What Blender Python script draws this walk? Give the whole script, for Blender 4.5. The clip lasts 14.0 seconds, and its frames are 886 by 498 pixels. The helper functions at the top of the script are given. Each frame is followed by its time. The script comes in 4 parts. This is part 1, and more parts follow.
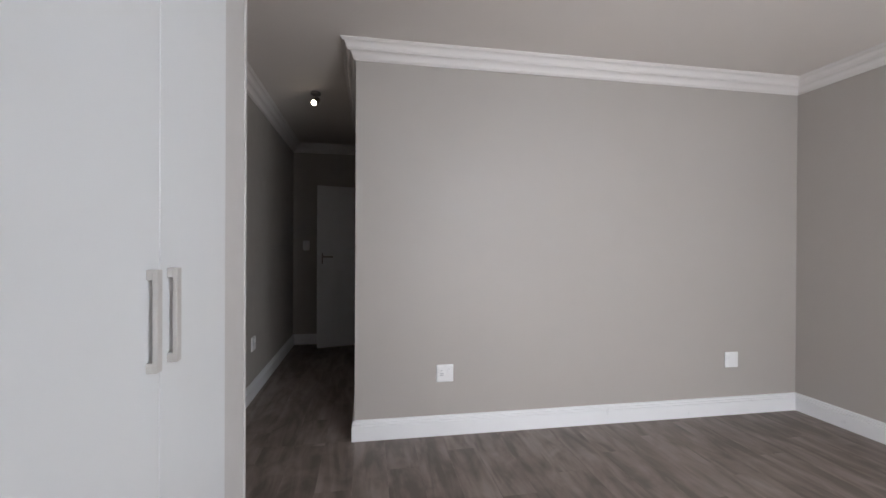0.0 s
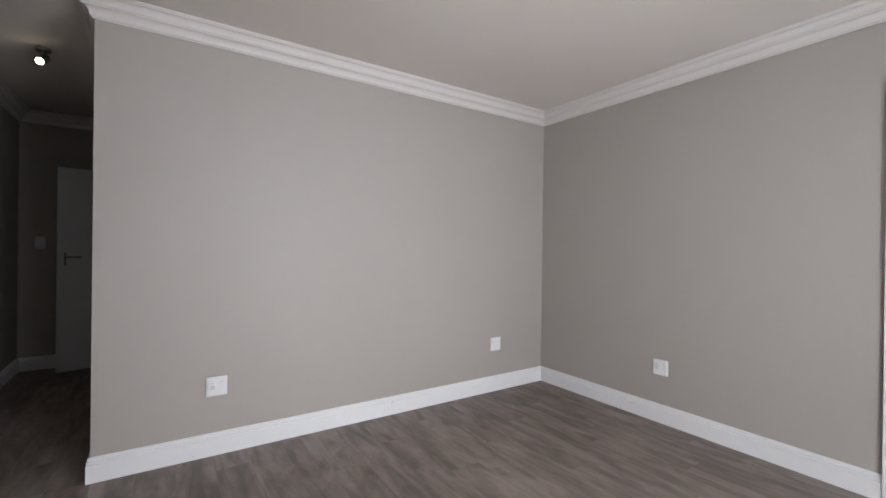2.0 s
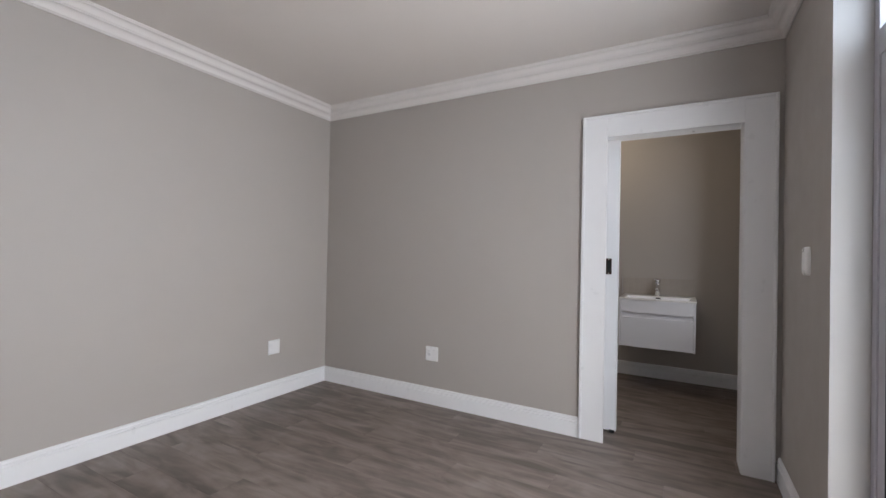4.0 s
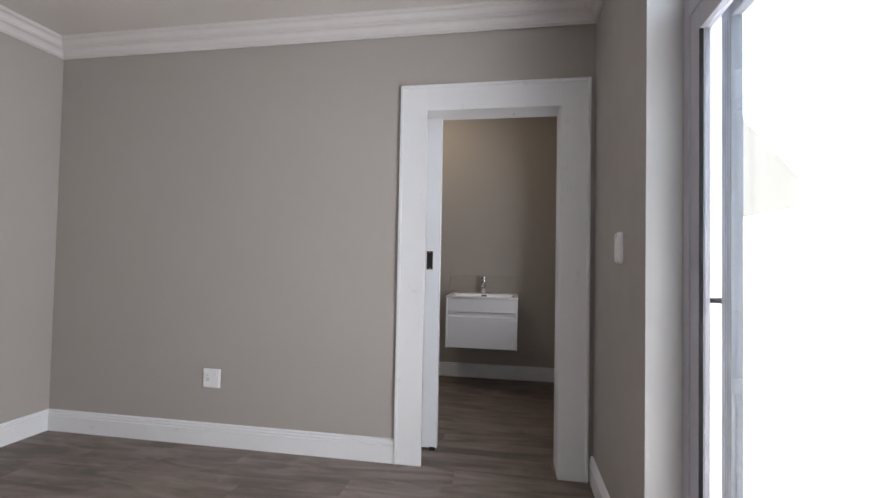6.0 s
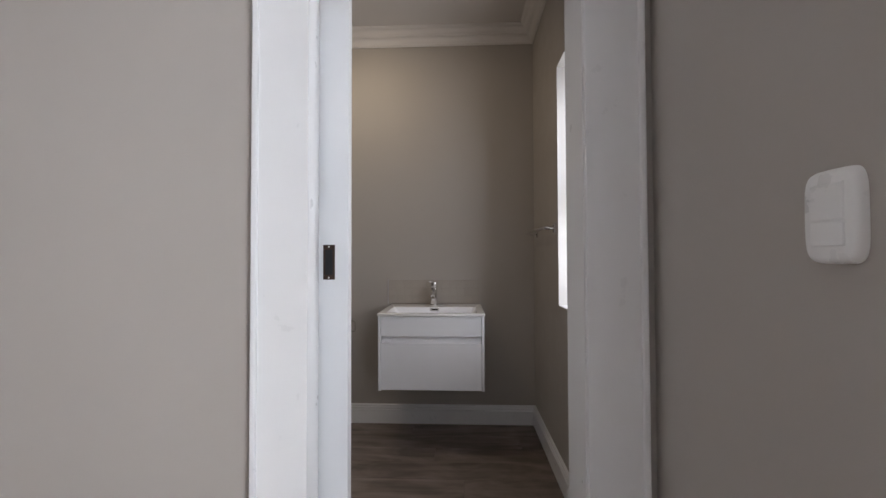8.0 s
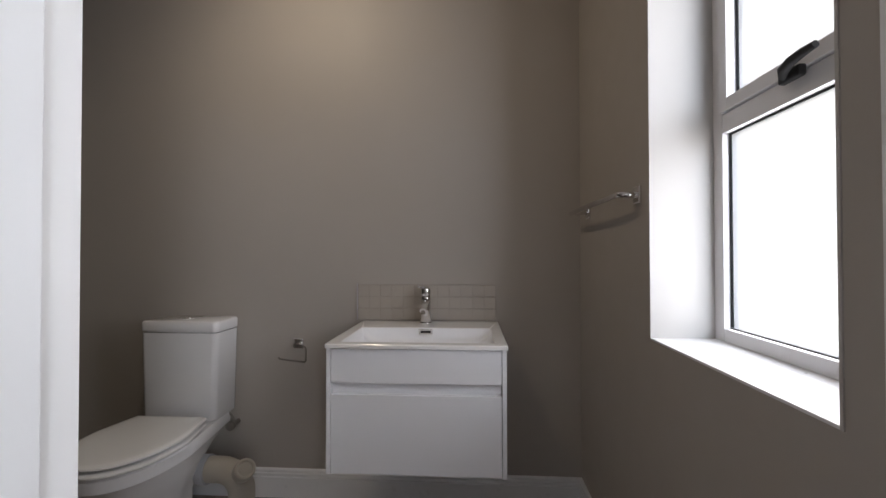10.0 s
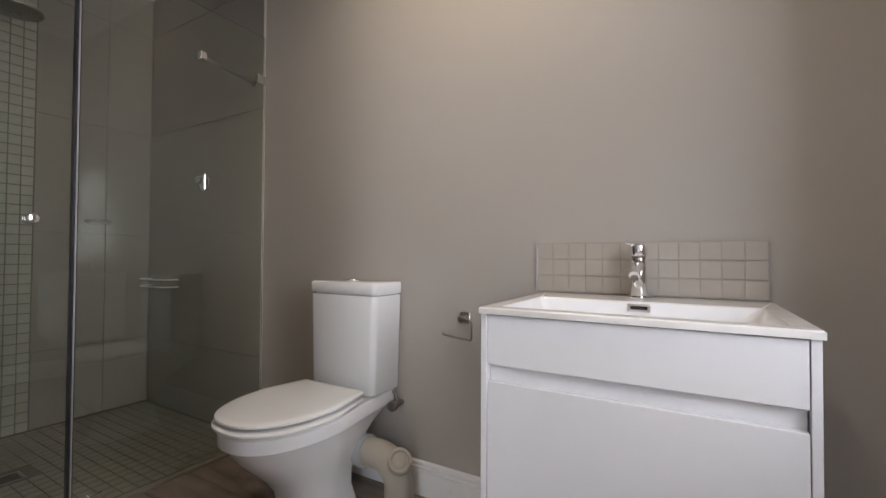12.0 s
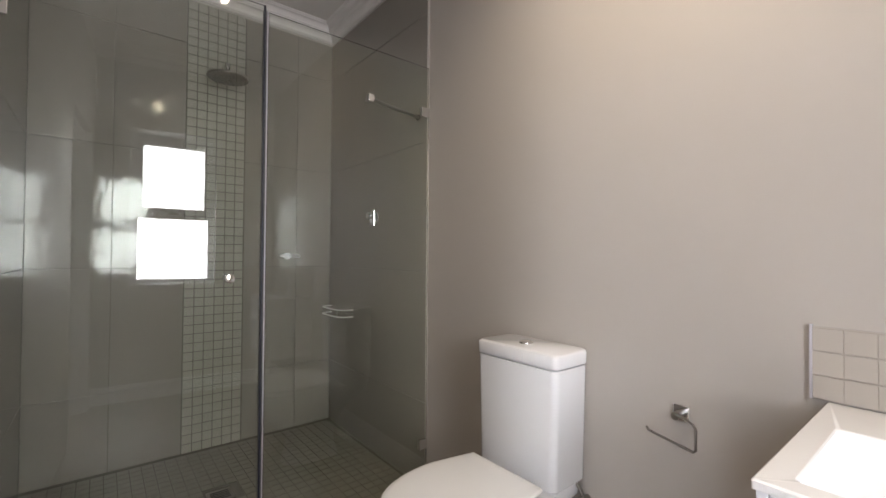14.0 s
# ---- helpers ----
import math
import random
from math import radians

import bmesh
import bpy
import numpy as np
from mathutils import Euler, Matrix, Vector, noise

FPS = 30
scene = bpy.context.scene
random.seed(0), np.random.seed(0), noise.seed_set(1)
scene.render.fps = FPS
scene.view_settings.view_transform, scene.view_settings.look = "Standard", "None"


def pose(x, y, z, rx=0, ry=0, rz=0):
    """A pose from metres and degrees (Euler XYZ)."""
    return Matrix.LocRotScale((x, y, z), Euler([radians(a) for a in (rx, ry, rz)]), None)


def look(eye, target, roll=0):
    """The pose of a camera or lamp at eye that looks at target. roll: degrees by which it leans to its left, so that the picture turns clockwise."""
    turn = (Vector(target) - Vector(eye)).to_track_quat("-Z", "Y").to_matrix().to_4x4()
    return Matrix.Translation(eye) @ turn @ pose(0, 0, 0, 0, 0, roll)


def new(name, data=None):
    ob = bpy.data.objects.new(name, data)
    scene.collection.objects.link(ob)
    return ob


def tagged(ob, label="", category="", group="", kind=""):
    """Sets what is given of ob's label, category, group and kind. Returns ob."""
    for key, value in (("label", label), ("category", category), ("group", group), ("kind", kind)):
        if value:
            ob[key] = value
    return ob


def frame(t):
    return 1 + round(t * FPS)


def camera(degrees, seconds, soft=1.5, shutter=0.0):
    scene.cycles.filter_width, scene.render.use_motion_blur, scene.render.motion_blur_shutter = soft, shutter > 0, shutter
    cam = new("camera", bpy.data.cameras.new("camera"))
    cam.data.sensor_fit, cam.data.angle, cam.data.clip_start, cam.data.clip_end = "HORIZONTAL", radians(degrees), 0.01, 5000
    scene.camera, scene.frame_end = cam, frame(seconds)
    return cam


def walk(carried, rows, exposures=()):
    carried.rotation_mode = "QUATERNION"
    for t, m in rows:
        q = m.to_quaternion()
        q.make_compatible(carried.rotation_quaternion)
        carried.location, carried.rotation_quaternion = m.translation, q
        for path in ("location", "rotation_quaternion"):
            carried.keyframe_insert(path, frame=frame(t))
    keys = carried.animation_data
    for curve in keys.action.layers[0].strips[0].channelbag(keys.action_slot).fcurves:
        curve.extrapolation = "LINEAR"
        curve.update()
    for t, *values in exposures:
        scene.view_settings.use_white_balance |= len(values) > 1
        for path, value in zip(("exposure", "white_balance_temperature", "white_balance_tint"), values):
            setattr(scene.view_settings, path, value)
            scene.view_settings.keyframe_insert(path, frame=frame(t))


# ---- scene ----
cam = camera(92.3, 14.0)
PATH = [
    (0, (0.077, 0.074, 1.246), (0.423, 2.044, 1.238), 0.3),
    (0.5, (0.13, 0.051, 1.249), (0.654, 1.981, 1.242), 0.3),
    (1, (0.183, 0.039, 1.265), (0.919, 1.899, 1.249), 0.5),
    (1.5, (0.242, 0.018, 1.259), (1.179, 1.785, 1.249), 0.6),
    (2, (0.29, -0.024, 1.257), (1.398, 1.641, 1.252), 0.7),
    (2.5, (0.274, -0.005, 1.251), (1.583, 1.508, 1.245), 1.0),
    (3, (0.312, -0.036, 1.254), (1.783, 1.32, 1.248), 1.1),
    (3.5, (0.362, -0.059, 1.246), (1.978, 1.118, 1.245), 1.2),
    (4, (0.403, -0.077, 1.208), (2.142, 0.912, 1.23), 1.2),
    (4.2, (0.442, -0.078, 1.19), (2.225, 0.827, 1.222), 1.3),
    (6.3, (1.152, -0.114, 1.142), (3.136, 0.129, 1.192), 0.8),
    (6.5, (1.273, -0.11, 1.141), (3.263, 0.09, 1.19), 0.7),
    (6.9, (1.528, -0.113, 1.146), (3.519, 0.065, 1.198), 0.8),
    (7, (1.589, -0.111, 1.152), (3.581, 0.064, 1.198), 0.8),
    (7.5, (1.906, -0.066, 1.152), (3.902, 0.06, 1.204), 0.2),
    (9.8, (3.156, -0.02, 1.158), (5.156, 0.017, 1.177), -0.3),
    (10, (3.246, -0.049, 1.142), (5.242, 0.084, 1.169), -0.1),
    (10.5, (3.432, -0.042, 1.105), (5.399, 0.318, 1.134), 0.0),
    (11, (3.569, -0.028, 1.041), (5.48, 0.562, 1.081), 0.1),
    (11.5, (3.685, -0.016, 0.988), (5.505, 0.813, 1.026), 0.2),
    (12, (3.77, 0.016, 0.953), (5.493, 1.03, 0.991), 0.3),
    (12.5, (3.832, 0.057, 0.952), (5.456, 1.225, 0.985), 0.5),
    (13, (3.883, 0.132, 0.999), (5.399, 1.436, 1.025), 0.5),
    (13.5, (3.922, 0.213, 1.076), (5.307, 1.656, 1.107), 0.4),
    (14, (3.934, 0.251, 1.16), (5.188, 1.808, 1.192), 0.4),
]
EXPOSURE = [(0, 0.3), (1, 0.28), (4, 0.22), (6.5, 0.2), (7.5, 0.34), (9.8, 0.32), (11, 0.87), (12, 1.3), (13, 1.66), (14, 1.9)]
walk(cam, [(t, look(eye, target, roll)) for t, eye, target, roll in PATH], EXPOSURE)

# ---- light ----
world = bpy.data.worlds.new("sky")
scene.world = world
world.use_nodes = True
sky = world.node_tree.nodes.new("ShaderNodeTexSky")
sky.sky_type, sky.sun_disc = "NISHITA", False
sky.sun_elevation, sky.sun_rotation = radians(52), radians(15)
world.node_tree.links.new(sky.outputs[0], world.node_tree.nodes["Background"].inputs[0])
world.node_tree.nodes["Background"].inputs[1].default_value = 0.15


def lamp(name, kind, m, energy, colour, size=0.0, size_y=0.0):
    data = bpy.data.lights.new(name, kind)
    data.energy, data.color = energy, colour
    if kind == "AREA":
        data.shape, data.size, data.size_y = "RECTANGLE", size, size_y
    elif kind == "SUN":
        data.angle = size
    else:
        data.shadow_soft_size = size
    ob = new(name, data)
    ob.matrix_world = m
    return ob


# the sun stands over the far side of the house
lamp("sun", "SUN", look((0, 8, 10), (0, 0, 0)), 5.0, (1.0, 0.95, 0.87), radians(0.5))
# cool light of the sky and warm light off the sunlit paving in the glass door; daylight of the frosted panes in the bathroom window
lamp("sky_daylight", "AREA", look((2.05, -1.05, 2.12), (2.04, 1.5, 0.0)), 112, (0.72, 0.835, 1.0), 2.5, 1.55)
lamp("paving_daylight", "AREA", look((2.05, -1.06, 0.58), (2.04, 1.5, 0.75)), 72, (1.0, 0.94, 0.915), 2.5, 1.55)
for name, z, height, power in (("window_daylight", 1.201, 0.515, 3.1), ("window_daylight_above", 1.808, 0.53, 3.1)):
    lamp(name, "AREA", look((4.159, -0.7305, z), (4.159, 1.0, z)), power, (0.97, 0.965, 1.0), 0.515 if z < 1.5 else 0.45, height).data.spread = radians(155)

# ---- plan, metres ----
H, HB = 2.546, 2.785                 # ceilings: bedroom and passage, bathroom
XC, XE = -0.005, 3.355               # end of the bedroom's back wall; bedroom face of the partition
XB, XF = 3.635, 5.225                # bathroom faces: partition, far wall
YN, YS, YO = 2.857, -0.545, -0.79    # bedroom back wall; outer wall, inside and outside
XP, YP = -0.86, 5.72                 # passage side wall and end
DY0, DY1, DH = -0.365, 0.372, 1.99   # bathroom doorway
WX0, WX1, WZ0, WZ1 = 3.85, 4.468, 0.905, 2.17   # bathroom window
GX0, GX1, GH = 0.85, 2.475, 2.36     # glass door opening
BN = 3.14                            # shower end wall
SY = 1.96                           # shower glass
XW, YW = -0.30, 1.60                 # wardrobe front and end


# ---- materials ----
def mat(name, col, rough=0.5, metal=0.0, vary=0.06, grain=14.0, bump=0.0, bump_scale=250.0, rough_vary=0.08, coat=0.0, random_tone=0.0):
    """A painted, glazed or metal surface: tone varies at two scales, roughness varies, fine relief."""
    m = bpy.data.materials.new(name)
    m.use_nodes = True
    nt = m.node_tree
    b = nt.nodes["Principled BSDF"]
    b.inputs["Metallic"].default_value = metal
    b.inputs["Coat Weight"].default_value = coat
    b.inputs["Coat Roughness"].default_value = 0.08
    tc = nt.nodes.new("ShaderNodeTexCoord")
    n1, n2 = nt.nodes.new("ShaderNodeTexNoise"), nt.nodes.new("ShaderNodeTexNoise")
    n1.inputs["Scale"].default_value, n2.inputs["Scale"].default_value = 1.3, grain
    n1.inputs["Detail"].default_value, n2.inputs["Detail"].default_value = 3, 6
    for n in (n1, n2):
        nt.links.new(tc.outputs["Object"], n.inputs["Vector"])
    add = nt.nodes.new("ShaderNodeMath")
    add.operation = "ADD"
    nt.links.new(n1.outputs[0], add.inputs[0])
    nt.links.new(n2.outputs[0], add.inputs[1])
    src = add.outputs[0]
    if random_tone:
        oi, ri = nt.nodes.new("ShaderNodeObjectInfo"), nt.nodes.new("ShaderNodeMath")
        ri.operation, ri.inputs[1].default_value = "MULTIPLY_ADD", random_tone
        nt.links.new(oi.outputs["Random"], ri.inputs[0])
        nt.links.new(src, ri.inputs[2])
        src = ri.outputs[0]
    mr = nt.nodes.new("ShaderNodeMapRange")
    mr.inputs[1].default_value, mr.inputs[2].default_value = 0.5, 1.5 + random_tone
    mr.inputs[3].default_value, mr.inputs[4].default_value = 1 - vary, 1 + vary
    nt.links.new(src, mr.inputs[0])
    mul = nt.nodes.new("ShaderNodeVectorMath")
    mul.operation = "SCALE"
    mul.inputs[0].default_value = col
    nt.links.new(mr.outputs[0], mul.inputs["Scale"])
    nt.links.new(mul.outputs[0], b.inputs["Base Color"])
    mr2 = nt.nodes.new("ShaderNodeMapRange")
    mr2.inputs[1].default_value, mr2.inputs[2].default_value = 0.3, 0.7
    mr2.inputs[3].default_value, mr2.inputs[4].default_value = max(0.02, rough - rough_vary), min(1, rough + rough_vary)
    nt.links.new(n2.outputs[0], mr2.inputs[0])
    nt.links.new(mr2.outputs[0], b.inputs["Roughness"])
    if bump:
        n3, bp = nt.nodes.new("ShaderNodeTexNoise"), nt.nodes.new("ShaderNodeBump")
        n3.inputs["Scale"].default_value, n3.inputs["Detail"].default_value = bump_scale, 3
        nt.links.new(tc.outputs["Object"], n3.inputs["Vector"])
        bp.inputs["Strength"].default_value, bp.inputs["Distance"].default_value = bump, 0.002
        nt.links.new(n3.outputs[0], bp.inputs["Height"])
        nt.links.new(bp.outputs[0], b.inputs["Normal"])
    return m


def wood_mat(name):
    """Grey-brown vinyl plank: grain and cathedral streaks along y, knots, tone by plank."""
    m = bpy.data.materials.new(name)
    m.use_nodes = True
    nt = m.node_tree
    N, L = nt.nodes.new, nt.links.new
    b = nt.nodes["Principled BSDF"]
    tc, oi = N("ShaderNodeTexCoord"), N("ShaderNodeObjectInfo")
    off = N("ShaderNodeVectorMath")
    off.operation = "SCALE"
    off.inputs[0].default_value = (37.0, 91.0, 53.0)
    L(oi.outputs["Random"], off.inputs["Scale"])
    add = N("ShaderNodeVectorMath")
    L(tc.outputs["Object"], add.inputs[0])
    L(off.outputs[0], add.inputs[1])

    def streak(scale, detail, rough, dist):
        mp, n = N("ShaderNodeMapping"), N("ShaderNodeTexNoise")
        mp.inputs["Scale"].default_value = scale
        L(add.outputs[0], mp.inputs[0])
        L(mp.outputs[0], n.inputs["Vector"])
        n.inputs["Scale"].default_value, n.inputs["Detail"].default_value = 1.0, detail
        n.inputs["Roughness"].default_value, n.inputs["Distortion"].default_value = rough, dist
        return n.outputs[0]
    big, fine, blot = streak((9, 1.3, 6), 4, 0.5, 1.4), streak((60, 3.5, 40), 4, 0.6, 0.3), streak((7, 3.2, 5), 3, 0.55, 1.0)
    mx = N("ShaderNodeMath")
    mx.operation, mx.inputs[1].default_value = "MULTIPLY_ADD", 0.12
    L(fine, mx.inputs[0])
    L(big, mx.inputs[2])
    mx2 = N("ShaderNodeMath")
    mx2.operation, mx2.inputs[1].default_value = "MULTIPLY_ADD", 0.75
    L(blot, mx2.inputs[0])
    L(mx.outputs[0], mx2.inputs[2])
    mx3 = N("ShaderNodeMath")
    mx3.operation, mx3.inputs[1].default_value = "MULTIPLY_ADD", 0.11
    L(oi.outputs["Random"], mx3.inputs[0])
    L(mx2.outputs[0], mx3.inputs[2])
    cr = N("ShaderNodeValToRGB")
    e = cr.color_ramp.elements
    e.new(0.5)
    for el, p, c in zip(e, (0.40, 0.57, 0.74), ((0.125, 0.097, 0.081), (0.252, 0.203, 0.176), (0.350, 0.294, 0.259))):
        el.position, el.color = p, (*c, 1)
    half = N("ShaderNodeMath")
    half.operation, half.inputs[1].default_value = "MULTIPLY", 0.5
    L(mx3.outputs[0], half.inputs[0])
    L(half.outputs[0], cr.inputs[0])
    L(cr.outputs[0], b.inputs["Base Color"])
    mr = N("ShaderNodeMapRange")
    mr.inputs[3].default_value, mr.inputs[4].default_value = 0.36, 0.56
    L(fine, mr.inputs[0])
    L(mr.outputs[0], b.inputs["Roughness"])
    bp = N("ShaderNodeBump")
    bp.inputs["Strength"].default_value, bp.inputs["Distance"].default_value = 0.25, 0.001
    L(fine, bp.inputs["Height"])
    L(bp.outputs[0], b.inputs["Normal"])
    return m


def glass_mat(name, tint, rough=0.0, bump=0.0):
    m = bpy.data.materials.new(name)
    m.use_nodes = True
    b = m.node_tree.nodes["Principled BSDF"]
    b.inputs["Base Color"].default_value = (*tint, 1)
    b.inputs["Roughness"].default_value = rough
    b.inputs["Transmission Weight"].default_value = 1.0
    b.inputs["IOR"].default_value = 1.5
    return m


def glow_mat(name, colour, strength):
    m = bpy.data.materials.new(name)
    m.use_nodes = True
    b = m.node_tree.nodes["Principled BSDF"]
    b.inputs["Emission Color"].default_value = (*colour, 1)
    b.inputs["Emission Strength"].default_value = strength
    return m


M_WALL = mat("greige_wall_paint", (0.414, 0.383, 0.353), 0.55, vary=0.025, grain=9, bump=0.12, bump_scale=420)
M_CEIL = mat("ceiling_paint", (0.70, 0.66, 0.63), 0.75, vary=0.02, bump=0.06, bump_scale=380)
M_TRIM = mat("white_trim_paint", (0.80, 0.80, 0.81), 0.35, vary=0.02, bump=0.04, bump_scale=160)
M_CORN = mat("cornice_paint", (0.71, 0.68, 0.66), 0.6, vary=0.02)
M_DOOR = mat("white_door_paint", (0.78, 0.79, 0.81), 0.4, vary=0.015, bump=0.03)
M_BOARD = mat("white_cabinet_board", (0.72, 0.73, 0.735), 0.38, vary=0.012, bump=0.03, bump_scale=500)
M_GLOSS = mat("white_gloss_board", (0.80, 0.80, 0.83), 0.14, vary=0.01, rough_vary=0.03)
M_CERAM = mat("white_ceramic", (0.82, 0.82, 0.84), 0.10, vary=0.01, rough_vary=0.03, coat=0.3)
M_BOWL = mat("bright_white_glaze", (0.87, 0.88, 0.92), 0.12, vary=0.01, rough_vary=0.03, coat=0.2)
M_BASIN = mat("warm_white_cast_top", (0.77, 0.76, 0.755), 0.2, vary=0.01, rough_vary=0.03, coat=0.2)
M_SEAT = mat("white_plastic_seat", (0.81, 0.81, 0.81), 0.16, vary=0.01, rough_vary=0.03)
M_PLAST = mat("white_plastic", (0.80, 0.80, 0.80), 0.3, vary=0.015)
M_PIPE = mat("beige_plastic_pipe", (0.42, 0.385, 0.325), 0.4, vary=0.03)
M_DNICK = mat("dark_nickel", (0.30, 0.28, 0.26), 0.34, 1.0, vary=0.05, grain=60)
M_CHROME = mat("chrome", (0.82, 0.82, 0.83), 0.06, 1.0, vary=0.01, rough_vary=0.03)
M_STEEL = mat("brushed_nickel", (0.62, 0.60, 0.58), 0.32, 1.0, vary=0.04, grain=60)
M_ALU = mat("grey_aluminium", (0.50, 0.485, 0.53), 0.45, 0.2, vary=0.02)
# the outer sash's shade put into colour: darker, bluer aluminium and stile sides
M_ALU_SHADE = mat("shaded_grey_aluminium", (0.25, 0.27, 0.31), 0.45, 0.2, vary=0.02)
M_SIDE_SHADE = mat("shaded_sash_side", (0.10, 0.11, 0.13), 0.6, vary=0.05)
M_FILL = mat("pale_filler_paint", (0.57, 0.55, 0.535), 0.5, vary=0.015)
M_WALU = mat("white_powder_coated_aluminium", (0.66, 0.65, 0.67), 0.4, vary=0.015)
M_BLACK = mat("black_rubber", (0.012, 0.012, 0.013), 0.85, vary=0.1)
M_BRONZE = mat("dark_bronze", (0.055, 0.032, 0.024), 0.35, 0.7, vary=0.25, grain=50)
M_TILE = mat("grey_brown_porcelain", (0.235, 0.215, 0.190), 0.06, vary=0.06, grain=5, bump=0.30, bump_scale=24, rough_vary=0.025, random_tone=0.3)
M_MOSAIC = mat("beige_mosaic", (0.33, 0.318, 0.275), 0.18, vary=0.09, bump=0.1, bump_scale=60, random_tone=0.7)
M_SPLASH = mat("greige_mosaic", (0.425, 0.388, 0.350), 0.2, vary=0.05, bump=0.1, bump_scale=60, random_tone=0.7)
M_FMOS = mat("olive_floor_mosaic", (0.185, 0.173, 0.145), 0.36, vary=0.05, bump=0.05, bump_scale=60, random_tone=0.7)
M_REVEAL = mat("daylit_wall_paint", (0.48, 0.465, 0.45), 0.55, vary=0.02, bump=0.1, bump_scale=420)
M_SEAL = mat("dark_navy_seal", (0.022, 0.024, 0.036), 0.35, vary=0.1)
M_NICKEL = mat("satin_nickel", (0.62, 0.60, 0.575), 0.38, 0.45, vary=0.03)
M_GREY = mat("light_grey_plastic", (0.42, 0.43, 0.45), 0.4)
M_GROUT = mat("dark_grout", (0.130, 0.120, 0.105), 0.8, vary=0.1)
M_GROUTL = mat("grey_grout", (0.375, 0.343, 0.310), 0.8, vary=0.1)
M_FGROUT = mat("olive_grout", (0.125, 0.118, 0.098), 0.8, vary=0.1)
M_SUB = mat("underlay", (0.045, 0.038, 0.033), 0.8)
M_WOOD = wood_mat("grey_brown_plank")
M_GLASS = glass_mat("clear_glass", (0.97, 0.985, 0.975))
M_SHOWER = glass_mat("shower_glass", (0.90, 0.94, 0.90))
M_FROST = glass_mat("frosted_glass", (0.95, 0.97, 0.97), 0.35)
M_LED = glow_mat("lit_bulb", (1.0, 0.86, 0.66), 12.0)
M_LEDB = glow_mat("lit_frosted_bulb", (1.0, 0.84, 0.62), 50.0)
M_PAVE = mat("pale_paving", (0.62, 0.61, 0.59), 0.8, vary=0.08, bump=0.3, bump_scale=40)
M_RENDER = mat("pale_exterior_render", (0.78, 0.77, 0.76), 0.8, vary=0.05, bump=0.3, bump_scale=90)


# ---- mesh helpers ----
def mesh_of(name, bm, material, smooth=False):
    bmesh.ops.recalc_face_normals(bm, faces=bm.faces)
    me = bpy.data.meshes.new(name)
    bm.to_mesh(me)
    bm.free()
    if smooth:
        for p in me.polygons:
            p.use_smooth = True
        me.set_sharp_from_angle(angle=radians(40))
    me.materials.append(material)
    return me


def part(name, bm, material, parent, label="", smooth=False):
    ob = new(name, mesh_of(name, bm, material, smooth))
    ob.parent = parent
    return tagged(ob, label)


def thing(name, at, label, category, group="", kind=""):
    ob = new(name)
    ob.empty_display_size = 0.1
    ob.location = at
    return tagged(ob, label, category, group, kind)


def solid(name, bm, material, label="", category="", kind="", group="", smooth=False):
    return tagged(new(name, mesh_of(name, bm, material, smooth)), label, category, group, kind)


def box(x0, x1, y0, y1, z0, z1, bevel=0.0, bm=None, seg=2):
    bm = bm or bmesh.new()
    r = bmesh.ops.create_cube(bm, size=1, matrix=Matrix.LocRotScale(((x0 + x1) / 2, (y0 + y1) / 2, (z0 + z1) / 2), None, (abs(x1 - x0), abs(y1 - y0), abs(z1 - z0))))
    if bevel:
        es = list({e for v in r["verts"] for e in v.link_edges})
        bmesh.ops.bevel(bm, geom=es, offset=bevel, segments=seg, affect="EDGES", profile=0.5)
    return bm


def rod(p, q, r, seg=20, bm=None, bevel=0.0, r2=None):
    """A round bar from p to q."""
    bm = bm or bmesh.new()
    p, q = Vector(p), Vector(q)
    d = q - p
    m = Matrix.Translation((p + q) / 2) @ d.to_track_quat("Z", "Y").to_matrix().to_4x4()
    res = bmesh.ops.create_cone(bm, cap_ends=True, segments=seg, radius1=r, radius2=r if r2 is None else r2, depth=d.length, matrix=m)
    if bevel:
        es = [e for e in {e for v in res["verts"] for e in v.link_edges} if any(len(f.verts) > 4 for f in e.link_faces)]
        bmesh.ops.bevel(bm, geom=es, offset=bevel, segments=2, affect="EDGES", profile=0.5)
    return bm


def tube(pts, r, seg=14, bm=None):
    """A tube swept along points; r is one radius or one for each point."""
    bm = bm or bmesh.new()
    pts = [Vector(p) for p in pts]
    rs = r if isinstance(r, (list, tuple)) else [r] * len(pts)
    rings, up = [], None
    for i, p in enumerate(pts):
        t = (pts[min(i + 1, len(pts) - 1)] - pts[max(i - 1, 0)]).normalized()
        if up is None:
            up = t.orthogonal().normalized()
        up = (up - t * up.dot(t)).normalized()
        s = t.cross(up)
        rings.append([bm.verts.new(p + rs[i] * (math.cos(a) * up + math.sin(a) * s)) for a in (2 * math.pi * k / seg for k in range(seg))])
    for a, b in zip(rings, rings[1:]):
        for k in range(seg):
            bm.faces.new([a[k], a[(k + 1) % seg], b[(k + 1) % seg], b[k]])
    bm.faces.new(rings[0])
    bm.faces.new(rings[-1])
    return bm


def arc(c, u, v, r, a0, a1, n=8):
    c, u, v = Vector(c), Vector(u), Vector(v)
    return [c + r * (math.cos(a) * u + math.sin(a) * v) for a in (radians(a0 + (a1 - a0) * i / n) for i in range(n + 1))]


